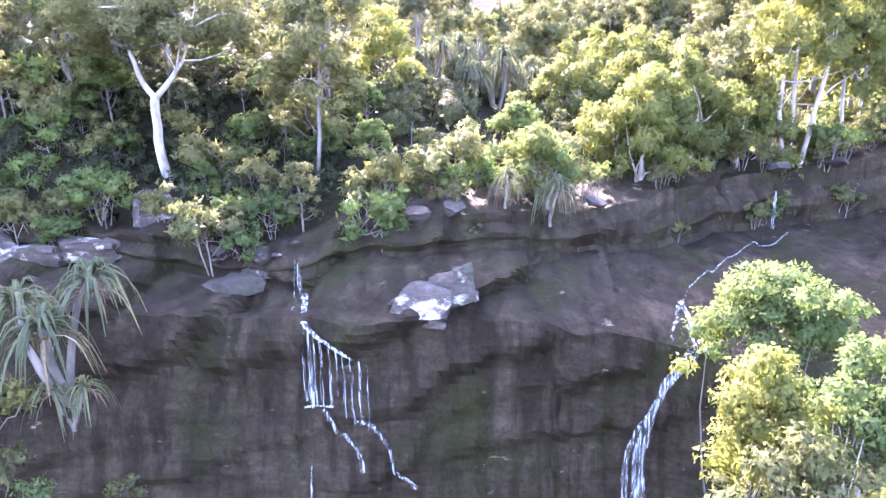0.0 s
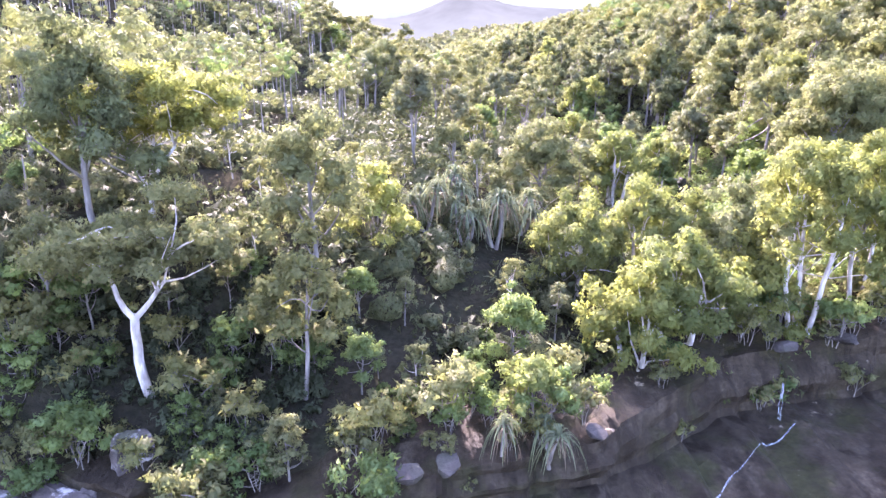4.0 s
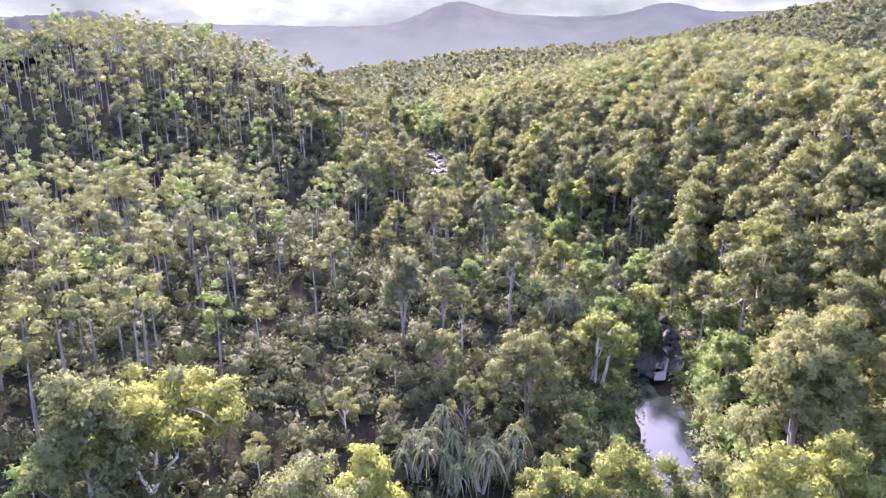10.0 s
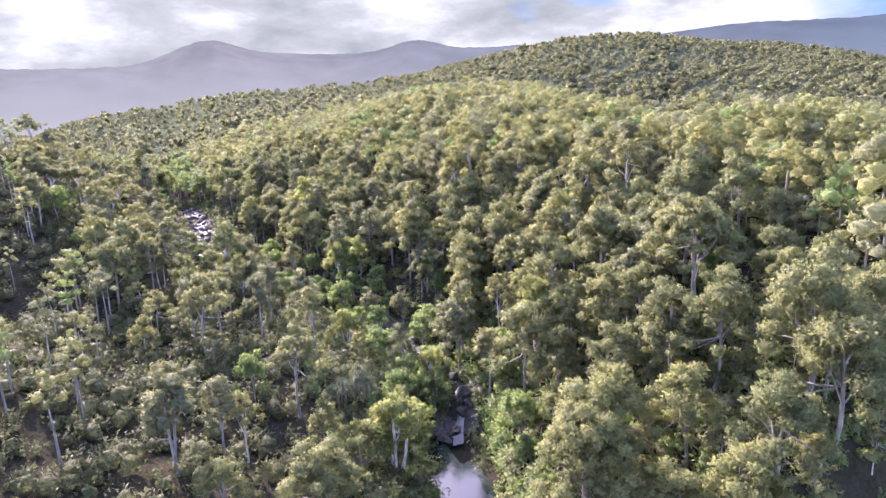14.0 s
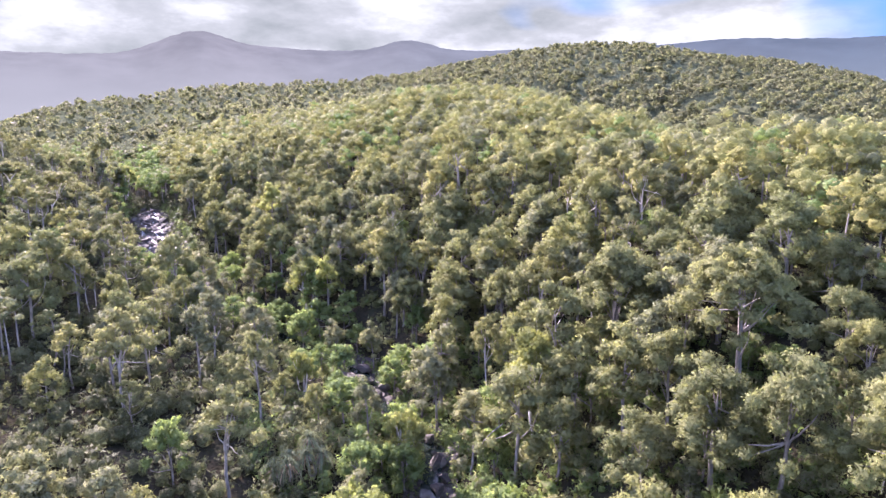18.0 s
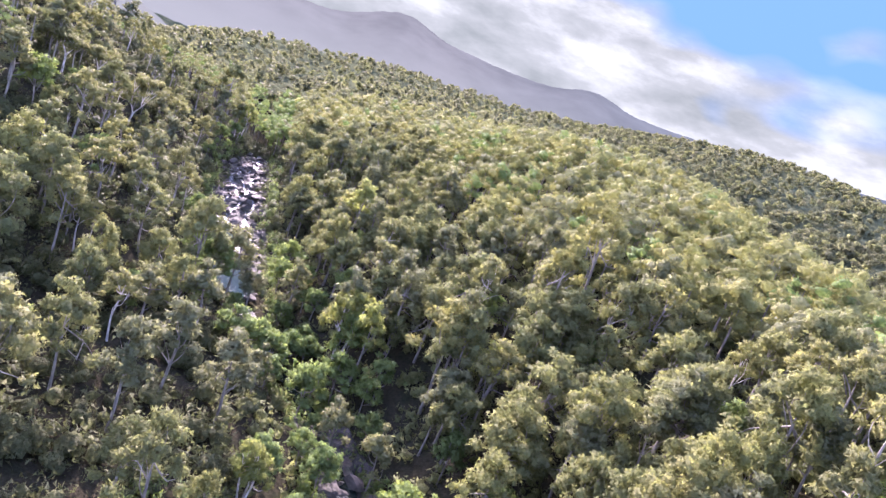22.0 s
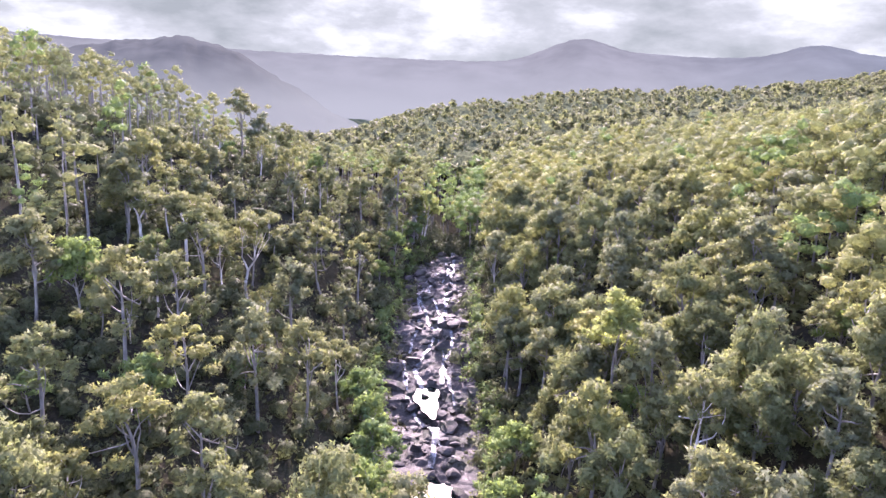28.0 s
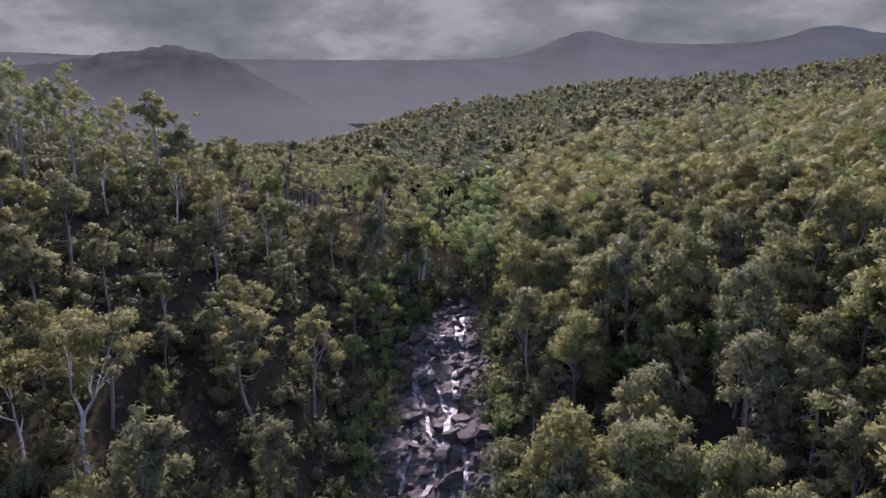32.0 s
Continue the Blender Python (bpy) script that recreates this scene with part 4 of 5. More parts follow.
def scatter(name, spots, shapes, mat, label, wood=None):
    """Many small trees in one mesh."""
    vs, fs, ns, n = [], [], [], 0
    wv, wf, wn_ = [], [], 0
    zs = ground_z(np.array([s[0] for s in spots]), np.array([s[1] for s in spots]))
    for (x, y, sc, turn, kind), z in zip(spots, zs):
        V, F, N = shapes[int(turn * 100) % len(shapes)]
        c, s = math.cos(turn), math.sin(turn)
        R = np.array([[c, -s, 0], [s, c, 0], [0, 0, 1]]) * sc
        vs.append(V @ R.T + np.array([x, y, z]))
        fs.append(F + n)
        ns.append(N @ R.T / sc)
        n += len(V)
        if wood:
            tv, tf = wood
            wv.append(tv @ R.T + np.array([x, y, z]))
            wf.append(tf + wn_)
            wn_ += len(tv)
    ob = mesh_obj(name, np.concatenate(vs), np.concatenate(fs), mat, normals=np.concatenate(ns))
    tagged(ob, label, "forest", kind="stuff")
    if wood:
        w = mesh_obj("forest_trunks", np.concatenate(wv), np.concatenate(wf), BARK_GREY)
        tagged(w, "slender grey trunks of the distant forest", "forest", kind="stuff")
    return ob


stick_v, stick_f = tube([(0, 0, -0.8), (0.15, 0, 3.5), (0.2, 0.1, 7.0)], [0.17, 0.13, 0.06], 4)
stick = (stick_v, np.array(stick_f))
mid_shapes = [simple_tree(700 + s, 10.8, 2.9, 11, 1.28, 20, 0.42, 0.24) for s in range(6)]
slim_shapes = [simple_tree(720 + s, 11.5, 1.7, 8, 0.88, 22, 0.46, 0.42) for s in range(6)]
groups = {"gum_tree": LEAF_GUM, "eucalypt": LEAF_EUC, "stringybark": LEAF_GREY, "creek_tree": LEAF_CREEK, "paperbark": LEAF_PAPER}
names = {"gum_tree": "olive crowns of the gum forest on the valley sides", "eucalypt": "olive-green crowns of the eucalypt forest", "stringybark": "silvery grey-green forest crowns",
         "creek_tree": "fresh green crowns among the forest", "paperbark": "yellow-olive crowns among the forest"}
for k, mat in groups.items():
    for shapes, dry in ((mid_shapes, False), (slim_shapes, True)):
        spots = [s for s in far_spots if s[4] == k and (s[0] < creek_x(s[1])) == dry and not (s[0] > 130 and s[1] < 250)]
        if spots:
            scatter("forest", spots, shapes, mat, names[k] + (" on the dry slope" if dry else ""), stick)

def canopy(x0, x1, y0, y1, step, keep, label):
    """Closed far canopy: a sheet of rounded crowns above the ground."""
    xs, ys = np.arange(x0, x1, step), np.arange(y0, y1, step)
    X, Y = np.meshgrid(xs, ys, indexing="ij")
    jg = np.random.default_rng(3)
    X, Y = X + jg.uniform(-0.4, 0.4, X.shape) * step, Y + jg.uniform(-0.4, 0.4, Y.shape) * step
    a1, a2, _, _, tall = cells(X, Y, 5.2, 2.0)
    s1, _, _, _, small = cells(X, Y, 2.7, 6.0)
    Z = ground_z(X, Y) + 0.5 + (1.8 + 2.2 * tall) * np.clip(1 - (a1 / 0.9) ** 2, 0, 1) + 2.2 * small * np.clip(1 - s1, 0, 1) + jg.normal(size=X.shape) * 0.5
    fc = grid_faces(len(xs), len(ys))
    fc = fc[keep(X, Y).ravel()[fc].all(1)]
    ob = mesh_obj("far_forest", np.stack([X.ravel(), Y.ravel(), Z.ravel()], 1), fc, CANOPY, smooth=True)
    return tagged(ob, label, "forest", kind="stuff")


outside = lambda x, y: (y > 346) | (x > 112) | (x < -110)
canopy(-330, 560, 60, 900, 2.6, outside, "dense olive forest canopy covering the hills beyond the valley")
canopy(-1100, 1500, 890, 2600, 11.0, lambda x, y: y > 0, "far olive-grey forest canopy towards the mountains")
canopy(-900, -328, 200, 900, 6.0, lambda x, y: y > 0, "far forest canopy under the mountain spur")
canopy(550, 1250, 200, 900, 6.0, lambda x, y: y > 0, "far forest canopy on the low hills")


def blunt_tree(seed):
    g = np.random.default_rng(seed)
    cs = [(1.3 * math.cos(2.1 * k + g.random()), 1.3 * math.sin(2.1 * k + g.random()), 5.6 + 1.6 * g.random()) for k in range(3)] + [(0, 0, 7.4)]
    return leaf_cards(g, cs, [1.8, 1.6, 1.5, 1.4], 10, 1.1, 0.8, 0.2, 0.75, 0)


far_shapes = [blunt_tree(800 + s) for s in range(6)]
spots = []
g = np.random.default_rng(9)
for n, x0, x1, y0, y1, bend in ((2100, -230, 330, 340, 760, 1.5), (2900, 200, 720, 400, 720, 1.0), (900, 112, 330, 90, 380, 1.0), (1100, 190, 560, 260, 430, 1.0)):   # valley head, hill, low ground
    for _ in range(n):
        spots.append((g.uniform(x0, x1), y0 + (y1 - y0) * g.random() ** bend, 0.75 + 0.6 * g.random(), g.random() * 6.28))
g.shuffle(spots)
spots = [(float(s[0]), float(s[1]), float(s[2]), float(s[3]), "far") for s in spots]
scatter("far_forest", spots[:3000], far_shapes, FAR_EUC, "taller crowns above the canopy beyond the valley")
scatter("far_forest", spots[3000:], far_shapes, FAR_GREY, "taller grey-green crowns above the canopy beyond the valley")

# ---- undergrowth ----
def bushes(seed, xs, ys, r0, r1, per, size, mat, label):
    ug = np.random.default_rng(seed)
    keep = ys > cliff_profile(xs)[0] + 0.6
    keep &= np.abs(xs - creek_x(ys)) > np.interp(ys, [90, 94, 156, 164, 182, 188, 257, 264], [2.8, 1.6, 1.6, 4.6, 4.6, 5.6, 4.2, -1.5]) + 2.4 * vnoise(ys, xs * 0 + 40 * np.sign(xs - creek_x(ys)), 9, 73)
    xs, ys = xs[keep], ys[keep]
    rr = r0 + (r1 - r0) * ug.random(len(xs)) ** 1.6
    V, F, N = leaf_cards(ug, np.stack([xs, ys, ground_z(xs, ys) + 0.45 * rr], 1), rr, per, size, 0.95, 0.2, 0.6, 1, 0.5)
    tagged(mesh_obj("undergrowth", V, F, mat, normals=N), label, "undergrowth", kind="stuff")


ug = np.random.default_rng(21)
bushes(1, ug.uniform(14, 62, 1900), ug.uniform(31, 112, 1900), 0.7, 1.7, 24, 0.5, LEAF_CREEK, "dense green shrubs under the trees near the falls")
bushes(2, ug.uniform(14, 62, 1000), ug.uniform(31, 112, 1000), 0.7, 1.9, 24, 0.5, LEAF_GREY, "grey-green scrub under the trees")
bushes(3, ug.uniform(14, 90, 3300), ug.uniform(112, 268, 3300), 0.7, 1.6, 14, 0.6, LEAF_EUC, "low scrub under the trees up the valley")
# understorey shade is put into the dark leaf colour of these bushes
bushes(6, ug.uniform(-75, 22, 5200), ug.uniform(40, 268, 5200), 0.9, 2.5, 14, 0.55, LEAF_SHADE, "scrub with shade painted into its leaves under the open gum forest")
bushes(7, ug.uniform(-34, -6, 420), ug.uniform(32, 46, 420), 0.5, 1.3, 40, 0.4, LEAF_SHADE, "shade-painted dark scrub on the steep bank above the rock bench")
bushes(8, ug.uniform(0, 11, 110), ug.uniform(31.5, 39, 110), 0.4, 1.0, 60, 0.36, LEAF_CREEK, "leafy scrub along the sunny rim of the rock")
bushes(5, ug.uniform(58, 114, 1500), ug.uniform(50, 200, 1500), 1.2, 2.6, 7, 0.8, LEAF_EUC, "tall scrub filling the gaps on the open slope")
# the shady gap above the cascade, painted through dark leaves
bushes(9, ug.uniform(-11, 7, 190), ug.uniform(263, 278, 190), 1.2, 2.6, 26, 0.5, LEAF_SHADE, "leafy thicket with shade-painted leaves closing the head of the cascade")
by_ = ug.uniform(42, 268, 1300)
side = np.where(ug.random(1300) < 0.5, -1, 1)
off = np.where((by_ > 92) & (by_ < 176), 2.0, 3.4) + 3.2 * smooth((by_ - 180) / 8) * smooth((275 - by_) / 40) + 2.0 * smooth((by_ - 160) / 5) * smooth((188 - by_) / 5) + 1.6 * smooth((by_ - 58) / 6) * smooth((92 - by_) / 6) + 2.2 * vnoise(by_, side * 30.0, 6, 71) + 2.6 * ug.random(1300) ** 2
bushes(4, creek_x(by_) + side * off, by_, 0.7, 1.5, 34, 0.46, LEAF_CREEK, "leafy shrubs crowding the creek banks")


# ---- water ----
def ribbon(name, y0, y1, width, mat, lift, label, step=0.8, wav=0.5):
    ys = np.arange(y0, y1 + 0.01, step)
    cols = np.linspace(-1, 1, 9)
    Y = np.repeat(ys[:, None], 9, 1)
    edge = 1 + wav * vnoise(np.sign(cols)[None, :] * 40 + Y * 0, Y, 5, 31)
    X = creek_x(Y) + cols[None, :] * width(Y) * edge
    Z = creek_z(Y) + lift + 0 * X
    ob = mesh_obj(name, np.stack([X.ravel(), Y.ravel(), Z.ravel()], 1), grid_faces(len(ys), 9), mat, smooth=True)
    return tagged(ob, label, "creek", kind="structure")


ribbon("water_creek", 42, 58, lambda y: 1.6 + 0 * y, POOL, -0.15, "shallow creek water running to the falls")
ribbon("water_creek", 86, 158, lambda y: 1.2 + 0 * y, POOL, -0.15, "shallow creek water between dark rocks")


def bed_z(x, y):
    """Stepped rock of the creek bed."""
    n = vnoise(x, y, 3.2, 51, 3) * 2.6
    calm = 1 - 0.6 * smooth((186 - y) / 4) * smooth((y - 150) / 5)
    return creek_z(y) - 0.25 + calm * (0.38 * np.floor(n / 0.38 + 0.5) * 0.6 + 0.4 * n + 0.55 * vnoise(x * 1.3 + y * 0.4, y - x * 0.5, 1.3, 52, 4) + 0.8 * np.abs(vnoise(x, y * 0.7, 2.1, 57, 3)))


def creek_bed(y0, y1, half, label):
    ys, cols = np.arange(y0, y1, 0.4), np.arange(-half, half + 0.01, 0.4)
    Y, C = np.meshgrid(ys, cols, indexing="ij")
    X = creek_x(Y) + C
    Z = bed_z(X, Y) + 0.4 * smooth((np.abs(C) - half + 1.5) / 1.5)
    ob = mesh_obj("creek_bed", np.stack([X.ravel(), Y.ravel(), Z.ravel()], 1), grid_faces(len(ys), len(cols)), ROCK_CREEK)
    return tagged(ob, label, "rock bed", kind="structure")


creek_bed(180, 268, 7.4, "dark stepped wet rock of the cascade")
creek_bed(88, 134, 3.4, "dark broken rock along the shallow creek")


def stream(y0, y1, offs, width, label):
    """A winding run of white water over the stepped rock."""
    ys = np.arange(y0, y1, 0.45)
    mid = creek_x(ys) + np.interp(ys, np.linspace(y0, y1, len(offs)), offs) + vnoise(ys, ys * 0, 5, 61) * 1.6
    w = width * (0.7 + 1.3 * np.abs(vnoise(ys, ys * 0 + 9, 4, 62)) * 2)
    cols = np.linspace(-0.5, 0.5, 7)
    X = mid[:, None] + cols[None, :] * w[:, None]
    Y = np.repeat(ys[:, None], 7, 1)
    Z = bed_z(X, Y)
    Z = 0.35 * Z + 0.65 * Z.mean(1, keepdims=True) + 0.16
    ob = mesh_obj("water_stream", np.stack([X.ravel(), Y.ravel(), Z.ravel()], 1), grid_faces(len(ys), 7), RAPID, smooth=True)
    return tagged(ob, label, "creek", kind="structure")


stream(184, 264, [-0.6, 1.0, -1.2, 0.6, 2.4, 3.2, 1.6, 0.8], 0.7, "white water winding down the cascade")
stream(186, 248, [2.2, -2.6, -3.2, -2.4, -2.8, -0.5], 0.55, "white side run of the cascade")
stream(204, 240, [2.6, 3.8, 1.0, -1.5], 0.5, "thin white run between the boulders")
stream(200, 258, [4.2, 3.0, -0.8, -2.6, 1.8, -0.4], 0.45, "thin white run crossing the cascade")


def pool(cx, cy, rx, ry_, turn, z, label):
    n, rings = 40, 6
    vs, fs = [(0, 0, 0)], []
    for k in range(1, rings + 1):
        for i in range(n):
            a = 2 * math.pi * i / n
            r = k / rings * (1 + 0.18 * math.sin(3 * a + cx) + 0.1 * math.sin(7 * a + cy))
            vs.append((rx * r * math.cos(a), ry_ * r * math.sin(a), 0))
    for i in range(n):
        fs.append([0, 1 + i, 1 + (i + 1) % n])
    for k in range(rings - 1):
        for i in range(n):
            a, b = 1 + k * n + i, 1 + k * n + (i + 1) % n
            fs.append([a, a + n, b + n, b])
    ob = mesh_obj("water_pool", vs, fs, POOL)
    ob.matrix_basis = pose(cx, cy, z, 0, 0, turn)
    return tagged(ob, label, "pool", kind="structure")


pool(26.6, 71.5, 3.6, 14.5, -10, 7.35, "still dark pool mirroring the bright sky")
pool(5.6, 199.5, 1.7, 5.0, 14, 13.25, "narrow bright pool between the rapids")
pool(11.2, 174.0, 3.1, 7.4, 14, 12.1, "still bright pool below the cascade")
pool(17.5, 158.0, 1.6, 6.0, 30, 12.0, "shaded still reach of the creek among the trees")


# ---- boulders ----
def boulder_mesh(seed, mat, boxy=0):
    bm = bmesh.new()
    bmesh.ops.create_icosphere(bm, subdivisions=3 if boxy else 2, radius=1.25 if boxy else 1.0)
    gg = np.random.default_rng(seed)
    cuts = [(gg.normal(size=3), 0.40 + 0.3 * gg.random()) for _ in range(10 - 6 * boxy)]
    for k in range(6 * boxy):                                # split faces of a jointed block
        axis = np.eye(3)[k // 2] * (1 if k % 2 else -1)
        cuts.append((axis + gg.normal(size=3) * 0.16, 0.55 + 0.22 * gg.random()))
    for v in bm.verts:
        p = np.array(v.co)
        for nrm, lim in cuts:
            nn = nrm / np.linalg.norm(nrm)
            e = p @ nn - lim
            if e > 0:
                p = p - nn * e
        v.co = p * np.array([1.25, 1.0, 0.75]) + gg.normal(size=3) * (0.035 if boxy else 0.02)
    me = bpy.data.meshes.new("boulder")
    bm.to_mesh(me)
    bm.free()
    me.materials.append(mat)
    return me


BOULDERS = [boulder_mesh(40 + s, ROCK_CREEK) for s in range(7)]
PALE = [boulder_mesh(60 + s, ROCK_PALE, 1) for s in range(4)]
g = np.random.default_rng(33)


def boulder(x, y, s, meshes=BOULDERS, z=None, label="dark wet boulder in the creek bed", group="boulders in the creek", squash=1.0, turn=None):
    zz = (max(float(ground_z(x, y)), float(creek_z(y)) - 0.3) if z is None else z) + 0.08 * s
    ob = new("boulder", meshes[int(g.integers(0, len(meshes)))])
    ob.matrix_basis = Matrix.LocRotScale((x, y, zz), Euler((g.normal() * 0.25, g.normal() * 0.25, g.random() * 6.28 if turn is None else turn)), (s * (0.8 + 0.5 * g.random()), s, s * squash))
    return tagged(ob, label, "boulder", group)


for i in range(268):                                        # the cascade
    y = 182 + 83 * g.random()
    x = creek_x(y) + 14.5 * (g.random() - 0.5)
    boulder(x, y, 0.35 + 1.25 * g.random() ** 2.4, z=float(bed_z(x, y)) + 0.05)
for i in range(30):                                         # the shallows above the long pool
    y = 87 + 45 * g.random() ** 1.5
    boulder(creek_x(y) + 6.0 * (g.random() - 0.5), y, 0.4 + 0.8 * g.random() ** 2, z=float(creek_z(y)) + 0.1)


for i in range(26):
    a = 6.28 * i / 26 + 0.2 * g.random()
    y = 174.0 + 7.9 * math.sin(a)
    boulder(11.2 + 3.4 * math.cos(a) * (1 + 0.25 * g.random()) - 0.22 * (y - 174.0), y, 0.4 + 0.7 * g.random(), z=12.0, label="dark wet boulder at the edge of the pool")

# ---- waterfalls ----
def strand(parent, pts, w0, w1, name="strand"):
    """A ribbon of falling water through (x, z) points of the face."""
    k = np.linspace(0, 1, 18)
    q = np.linspace(0, 1, len(pts))
    xs, zs = np.interp(k, q, [p[0] for p in pts]), np.interp(k, q, [p[1] for p in pts])
    xs = xs + vnoise(zs * 1.0, xs, 1.2, 17) * 0.25
    ys = np.array([face_y(a, b) for a, b in zip(xs, zs)])
    ys = np.minimum.accumulate(np.convolve(np.pad(ys, 2, mode="edge"), np.ones(5) / 5, "valid")) - 0.28
    w = 0.75 * np.interp(k, [0, 1], [w0, w1]) * (0.85 + 0.9 * vnoise(zs, xs * 0, 0.8, 23))
    V = np.stack([np.stack([xs - w / 2, ys + 0.1, zs], 1), np.stack([xs, ys - 0.1, zs], 1), np.stack([xs + w / 2, ys + 0.1, zs], 1)], 1).reshape(-1, 3)
    return mesh_obj(name, V, grid_faces(18, 3), FALL, parent, smooth=True)


falls = tagged(empty("waterfall"), "thin veils of white water falling from a rock lip", "waterfall")
strand(falls, [(-6.35, 6.3), (-6.25, 5.0)], 0.12, 0.3)
strand(falls, [(-6.2, 5.0), (-5.7, 4.5), (-5.1, 4.0)], 0.55, 0.35)
strand(falls, [(-5.3, 4.1), (-4.5, 3.7), (-3.6, 3.2)], 0.3, 0.25)
for x0, z0, z1, w in ((-5.75, 4.6, 1.2, 0.10), (-5.5, 4.4, 0.9, 0.22), (-5.3, 4.2, 1.0, 0.08), (-5.05, 4.1, 0.8, 0.12), (-4.6, 3.8, 1.1, 0.13), (-4.3, 3.7, 1.6, 0.06), (-4.0, 3.5, 0.6, 0.10),
                      (-3.7, 3.3, 0.3, 0.07), (-3.4, 3.1, 0.2, 0.15), (-3.1, 2.9, 0.0, 0.06)):
    strand(falls, [(x0, z0), (x0 + 0.05, z1)], w, w * 1.5)
strand(falls, [(-5.8, 0.9), (-5.2, 1.0), (-4.6, 0.9)], 0.2, 0.25)
strand(falls, [(-5.1, 0.8), (-4.6, 0.1), (-4.5, -0.3)], 0.4, 0.25)
strand(falls, [(-4.3, -0.4), (-3.8, -1.0), (-3.5, -1.7), (-3.4, -2.2)], 0.2, 0.3)
strand(falls, [(-3.7, 0.2), (-3.0, 0.0), (-2.6, -0.5), (-2.2, -1.2), (-2.1, -2.2)], 0.45, 0.15)
strand(falls, [(-2.1, -2.3), (-1.5, -2.6), (-1.2, -3.0)], 0.2, 0.3)
strand(falls, [(-5.6, -1.8), (-5.6, -4.5)], 0.1, 0.15)
falls2 = tagged(empty("waterfall"), "broad white chute of water down a dark slab", "waterfall")
strand(falls2, [(11.6, 3.7), (11.3, 3.3), (11.2, 2.8)], 0.4, 0.4)
strand(falls2, [(11.0, 3.4), (10.8, 2.6), (10.2, 1.9), (9.8, 1.2)], 0.25, 0.35)
strand(falls2, [(10.6, 2.9), (10.1, 2.0), (9.6, 1.2), (9.2, 0.4), (8.9, -0.8), (8.7, -2.5), (8.8, -6.0)], 0.5, 0.95)
strand(falls2, [(9.1, 0.2), (8.5, -0.8), (8.2, -2.0), (8.1, -4.5)], 0.35, 0.4)


def cliff_top(x, y):
    i = int(np.clip(round((x + 46) / CW), 0, len(cu) - 1))
    k = int(np.argmin(np.abs(LY[i, 8:46] - y))) + 8
    return float(LZ[i, max(k - 1, 0):k + 2].max())


def runnel(parent, pts, w):
    """A thin run of water over the slab."""
    k, q = np.linspace(0, 1, 40), np.linspace(0, 1, len(pts))
    xs, ys = np.interp(k, q, [p[0] for p in pts]), np.interp(k, q, [p[1] for p in pts])
    xs, ys = xs + 0.5 * vnoise(xs, ys, 1.5, 81), ys + 0.4 * vnoise(xs, ys, 1.2, 82)
    zs = np.array([cliff_top(a, b_) for a, b_ in zip(xs, ys)]) + 0.1
    ww = w * (0.5 + 1.6 * np.abs(vnoise(xs, ys, 0.9, 83)) * 2)
    V = np.stack([np.stack([xs, ys - ww / 2, zs - 0.03], 1), np.stack([xs, ys, zs + 0.03], 1), np.stack([xs, ys + ww / 2, zs - 0.03], 1)], 1).reshape(-1, 3)
    return mesh_obj("runnel", V, grid_faces(40, 3), FALL, parent, smooth=True)


runnel(falls2, [(22.0, 40.0), (18.5, 37.5), (15.0, 34.0), (12.6, 31.5), (11.4, 29.5), (11.0, 27.2)], 0.12)
runnel(falls2, [(11.6, 29.8), (10.6, 27.6), (10.0, 26.2)], 0.45)
runnel(falls, [(-6.6, 28.2), (-6.4, 26.8), (-6.3, 25.6)], 0.3)
strand(falls2, [(20.8, 7.4), (20.9, 5.0)], 0.08, 0.3)

# ---- loose rock above the falls ----
for x, y, z, s, q in ((-15.0, 32.4, 7.6, 1.0, 1.9), (-14.5, 31.7, 6.2, 1.1, 1.2), (-15.8, 31.2, 5.9, 1.1, 0.9), (-17.4, 30.8, 5.9, 1.5, 0.8), (-19.6, 30.6, 5.7, 1.4, 0.7), (-22.0, 30.9, 5.9, 1.3, 0.9),
                      (-17.0, 29.4, 5.2, 0.8, 0.35), (-19.0, 29.0, 4.9, 0.8, 0.3)):
    boulder(x, y, s, PALE, z, "pale lichen-covered rock at the foot of a gum tree", "pale rocks on the bench", q)
# slabs of pale rock added to imitate the sunlit edges of the ledges
for x, y, z, s, q in ((-9.6, 28.7, 5.2, 0.75, 0.4), (-8.7, 28.8, 5.45, 0.8, 0.4), (-7.8, 29.1, 6.1, 0.65, 0.45), (-7.05, 29.45, 6.6, 0.5, 0.6), (-10.9, 30.0, 5.7, 0.55, 0.4)):
    boulder(x, y, s, PALE, z, "thin pale slab added to imitate sunlight on a cliff ledge", "pale slabs on the ledges", q, turn=0.35)
for x, z, s, q, k in ((-0.8, 5.1, 1.15, 1.25, 0), (0.2, 5.3, 1.05, 1.45, 1), (0.9, 5.7, 0.6, 2.0, 2), (-0.6, 3.9, 0.95, 0.3, 3), (-1.9, 5.0, 0.5, 1.2, 2)):
    boulder(x, face_y(x, z) + 0.7, s, PALE[k:k + 1], z, "angular white lichen-crusted block on the cliff face", "white rocks on the cliff", q, turn=0.12 * x)
for x, y, z, s in ((-10.5, 29.6, 6.2, 0.8), (-8.3, 28.7, 6.2, 0.9), (-6.0, 29.2, 6.3, 0.6), (-1.2, 29.8, 7.9, 0.9), (0.5, 30.2, 8.1, 0.8), (8.0, 33.6, 7.8, 0.8), (22.0, 42.6, 8.4, 1.0), (26.5, 43.4, 8.8, 1.0), (-9.4, 27.6, 5.2, 1.2)):
    boulder(x, y, s, BOULDERS, z, "flat-topped dark rock on the ledge", "rocks on the ledges", 0.6)


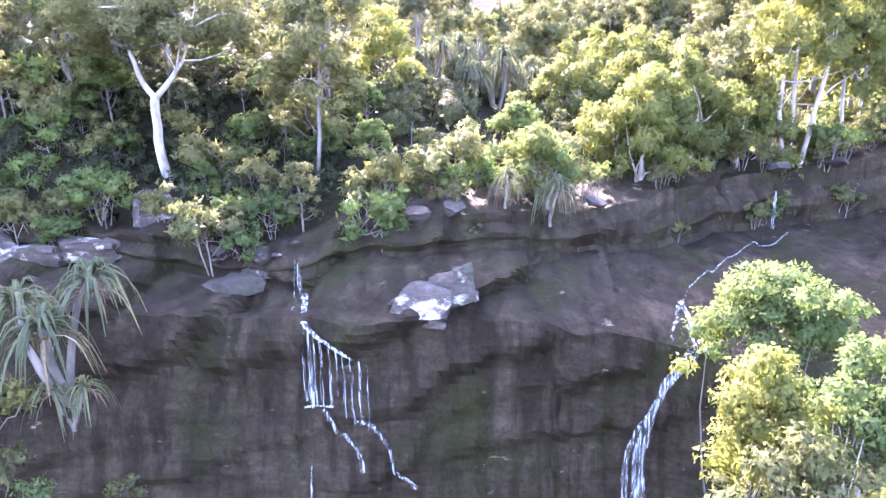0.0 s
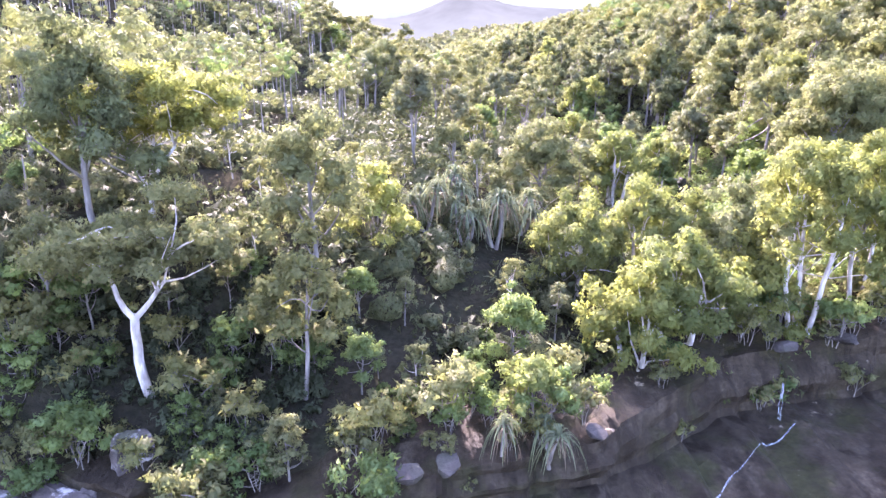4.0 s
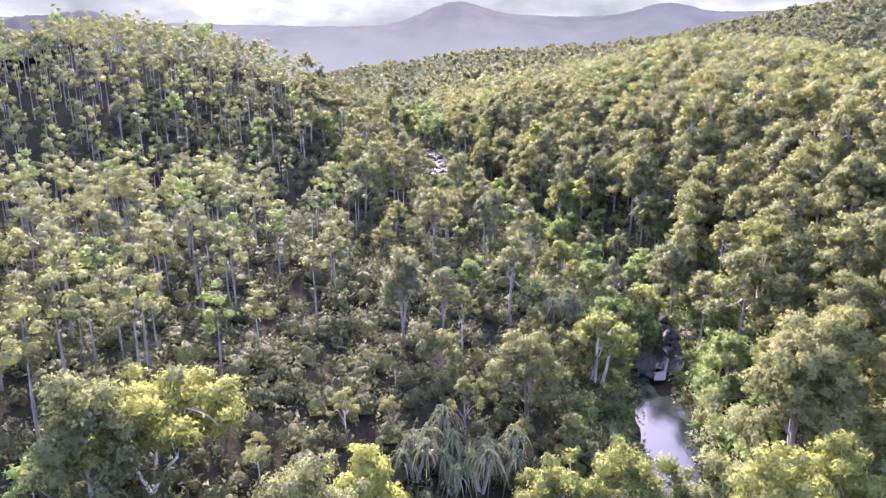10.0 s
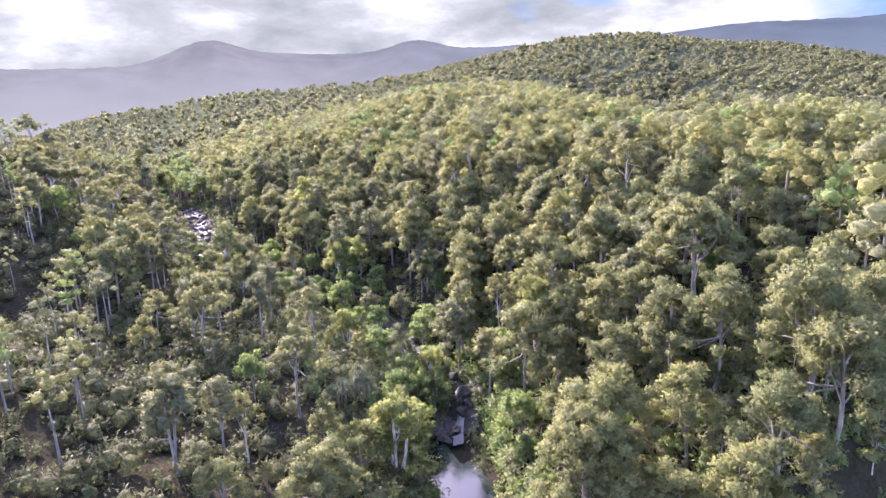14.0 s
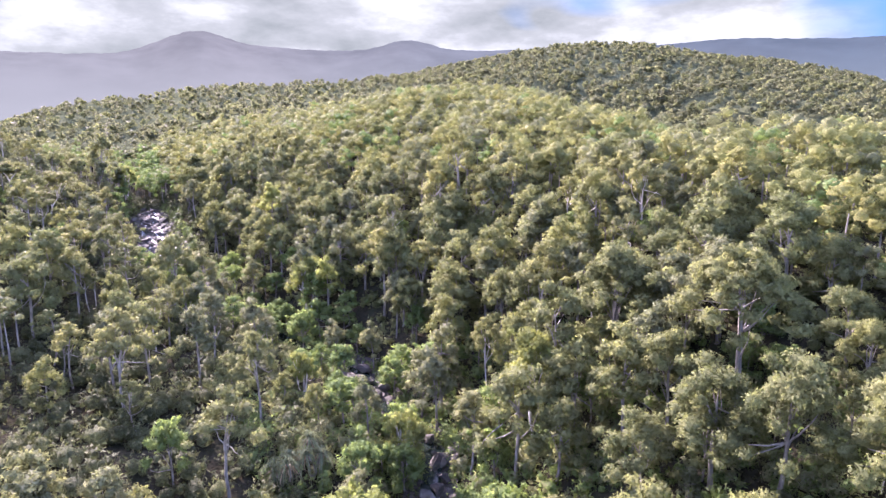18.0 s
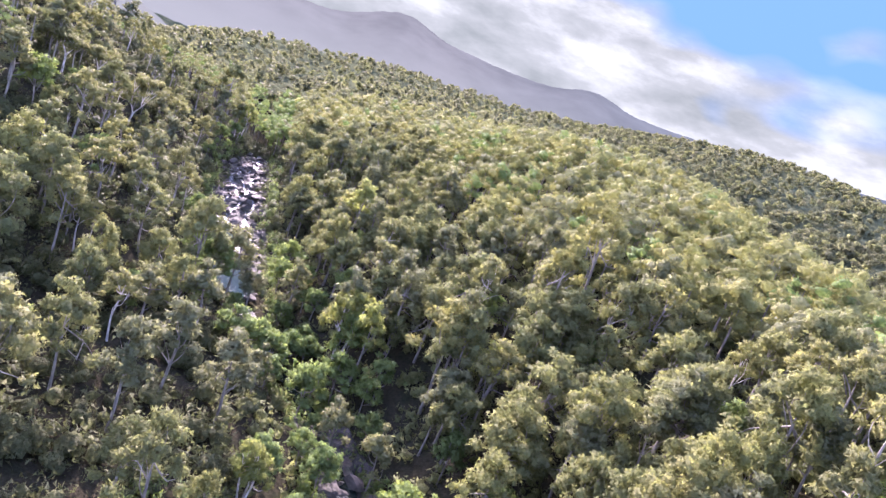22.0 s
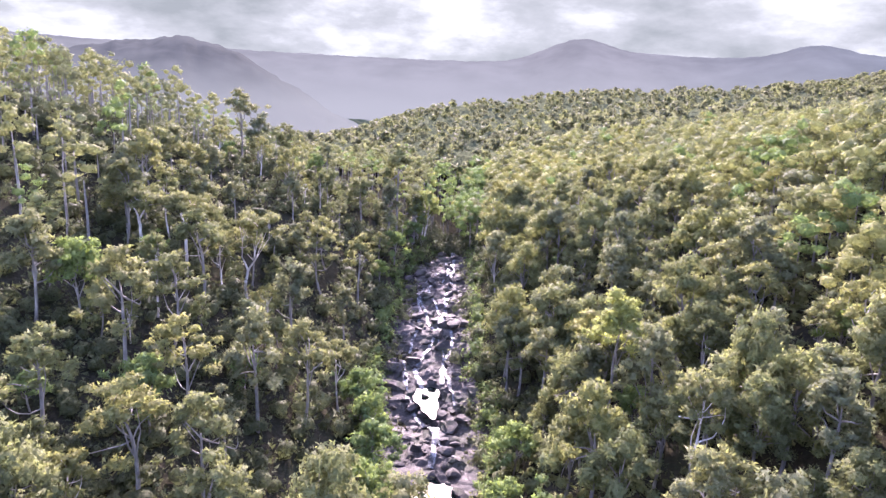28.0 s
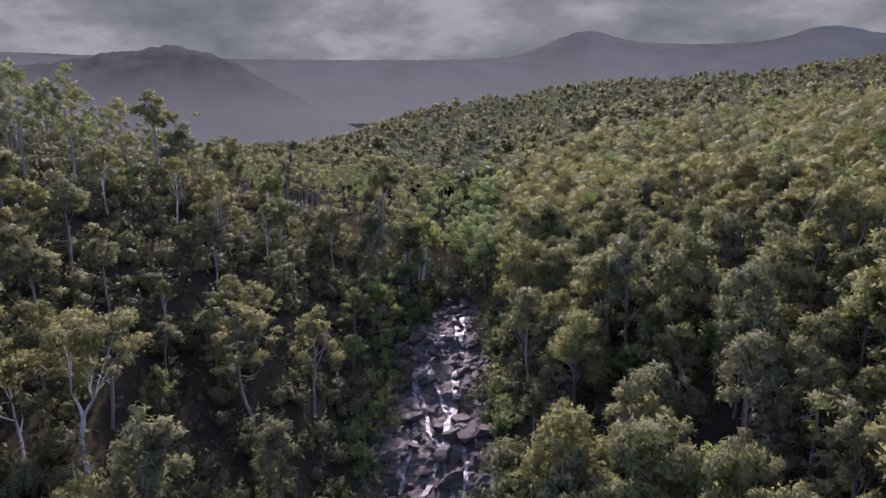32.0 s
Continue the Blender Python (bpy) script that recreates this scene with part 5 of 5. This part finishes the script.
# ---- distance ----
# Mountain material whose emission colour carries painted haze.
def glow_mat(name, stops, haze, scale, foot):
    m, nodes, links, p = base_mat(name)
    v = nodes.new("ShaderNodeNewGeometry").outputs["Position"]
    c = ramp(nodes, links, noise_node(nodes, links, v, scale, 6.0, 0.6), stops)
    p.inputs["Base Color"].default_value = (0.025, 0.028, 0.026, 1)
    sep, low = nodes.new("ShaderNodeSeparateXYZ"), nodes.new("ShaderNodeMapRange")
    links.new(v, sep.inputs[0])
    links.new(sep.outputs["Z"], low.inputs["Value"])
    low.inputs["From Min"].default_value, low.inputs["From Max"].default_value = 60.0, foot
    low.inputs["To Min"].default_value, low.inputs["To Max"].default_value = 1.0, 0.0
    # paler haze painted in towards the mountain foot
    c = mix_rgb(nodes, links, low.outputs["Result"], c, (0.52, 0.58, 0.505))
    side = nodes.new("ShaderNodeMapRange")                   # clearer, bluer air away from the sun, painted into the glow
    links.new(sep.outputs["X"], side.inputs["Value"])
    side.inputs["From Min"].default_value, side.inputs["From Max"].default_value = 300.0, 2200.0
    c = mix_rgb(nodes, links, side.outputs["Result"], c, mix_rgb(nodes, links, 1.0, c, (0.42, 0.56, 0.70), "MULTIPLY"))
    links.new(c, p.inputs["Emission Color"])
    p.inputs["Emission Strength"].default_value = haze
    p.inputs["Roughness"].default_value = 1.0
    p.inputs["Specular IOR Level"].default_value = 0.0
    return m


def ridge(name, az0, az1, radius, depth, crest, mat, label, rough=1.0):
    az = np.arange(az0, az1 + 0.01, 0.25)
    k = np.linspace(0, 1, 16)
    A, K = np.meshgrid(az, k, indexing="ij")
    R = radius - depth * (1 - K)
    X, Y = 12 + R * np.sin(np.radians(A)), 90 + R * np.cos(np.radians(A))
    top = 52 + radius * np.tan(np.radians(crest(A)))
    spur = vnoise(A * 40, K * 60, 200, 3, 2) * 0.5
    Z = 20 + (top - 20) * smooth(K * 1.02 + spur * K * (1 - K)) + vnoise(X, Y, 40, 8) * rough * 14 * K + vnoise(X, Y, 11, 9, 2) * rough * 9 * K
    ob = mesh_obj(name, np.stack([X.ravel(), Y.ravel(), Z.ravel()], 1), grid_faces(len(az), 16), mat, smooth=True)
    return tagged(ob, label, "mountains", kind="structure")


FAR_HAZE = glow_mat("far_mountain_haze_glow", [(0.35, (0.32, 0.34, 0.305)), (0.65, (0.455, 0.485, 0.44))], 0.098, 0.006, 300.0)
NEAR_HAZE = glow_mat("near_mountain_haze_glow", [(0.35, (0.165, 0.175, 0.158)), (0.65, (0.305, 0.325, 0.295))], 0.074, 0.03, 110.0)
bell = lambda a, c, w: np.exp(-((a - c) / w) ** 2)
ridge("backdrop_mountains", -62, 75, 3000, 1200, lambda a: 4.45 + 0.75 * smooth((a - 4) / 5) + 2.05 * bell(a, 2.2, 4.2) + 0.85 * bell(a, 19.5, 2.6) + 0.4 * bell(a, 46, 5), FAR_HAZE, "mountain range on the skyline with pale blue haze painted on", 0.6)
ridge("backdrop_spur", -60, -12, 950, 350, lambda a: 3.4 + 1.6 * bell(a, -29.8, 5.6) - 5.5 * smooth((a + 27) / 15), NEAR_HAZE, "purple-grey wooded mountain spur with haze painted on", 0.9)


def cloud_mat():
    m, nodes, links, p = base_mat("cloud_sky")
    v = nodes.new("ShaderNodeNewGeometry").outputs["Position"]
    n = noise_node(nodes, links, v, 0.0012, 7.0, 0.58, (1, 1, 2.6))
    big = noise_node(nodes, links, v, 0.0005, 3.0, 0.5, (1, 1, 2.0))
    cloud = ramp(nodes, links, n, [(0.32, (0.37, 0.455, 0.395)), (0.48, (0.56, 0.66, 0.57)), (0.58, (0.81, 0.94, 0.81)), (0.75, (1.0, 1.10, 0.95))])
    sep = nodes.new("ShaderNodeSeparateXYZ")
    links.new(v, sep.inputs[0])
    # clear sky opens high up towards +x
    mr = nodes.new("ShaderNodeMath")
    mr.operation = "MULTIPLY_ADD"
    mr.inputs[1].default_value = 0.00014
    links.new(sep.outputs["X"], mr.inputs[0])
    links.new(big, mr.inputs[2])
    mz = nodes.new("ShaderNodeMath")
    mz.operation = "MULTIPLY_ADD"
    mz.inputs[1].default_value = 0.00042
    links.new(sep.outputs["Z"], mz.inputs[0])
    links.new(mr.outputs[0], mz.inputs[2])
    gap2 = nodes.new("ShaderNodeMapRange")
    gap2.inputs["From Min"].default_value, gap2.inputs["From Max"].default_value = 1.13, 1.22
    links.new(mz.outputs[0], gap2.inputs["Value"])
    c = mix_rgb(nodes, links, gap2.outputs["Result"], cloud, (0.22, 0.52, 0.92))
    e = nodes.new("ShaderNodeEmission")
    links.new(c, e.inputs["Color"])
    e.inputs["Strength"].default_value = 0.126
    links.new(e.outputs["Emission"], nodes["Material Output"].inputs["Surface"])
    return m


az = np.radians(np.arange(-110, 111, 5))
zz = np.linspace(-300, 1850, 14)
A, Z = np.meshgrid(az, zz, indexing="ij")
dome = mesh_obj("backdrop_sky", np.stack([(12 + 4350 * np.sin(A)).ravel(), (90 + 4350 * np.cos(A)).ravel(), Z.ravel()], 1), grid_faces(len(az), len(zz)), cloud_mat(), smooth=True)
tagged(dome, "bright broken cloud with a patch of blue sky", "sky", kind="structure")
for k, protos in [*PROTO.items(), *FINE.items()]:
    for p in protos:
        try:
            spare = not p.get("used")
        except ReferenceError:
            continue
        if spare:
            for c in list(p.children):
                bpy.data.objects.remove(c)
            bpy.data.objects.remove(p)
for o in scene.objects:
    if "used" in o:
        del o["used"]
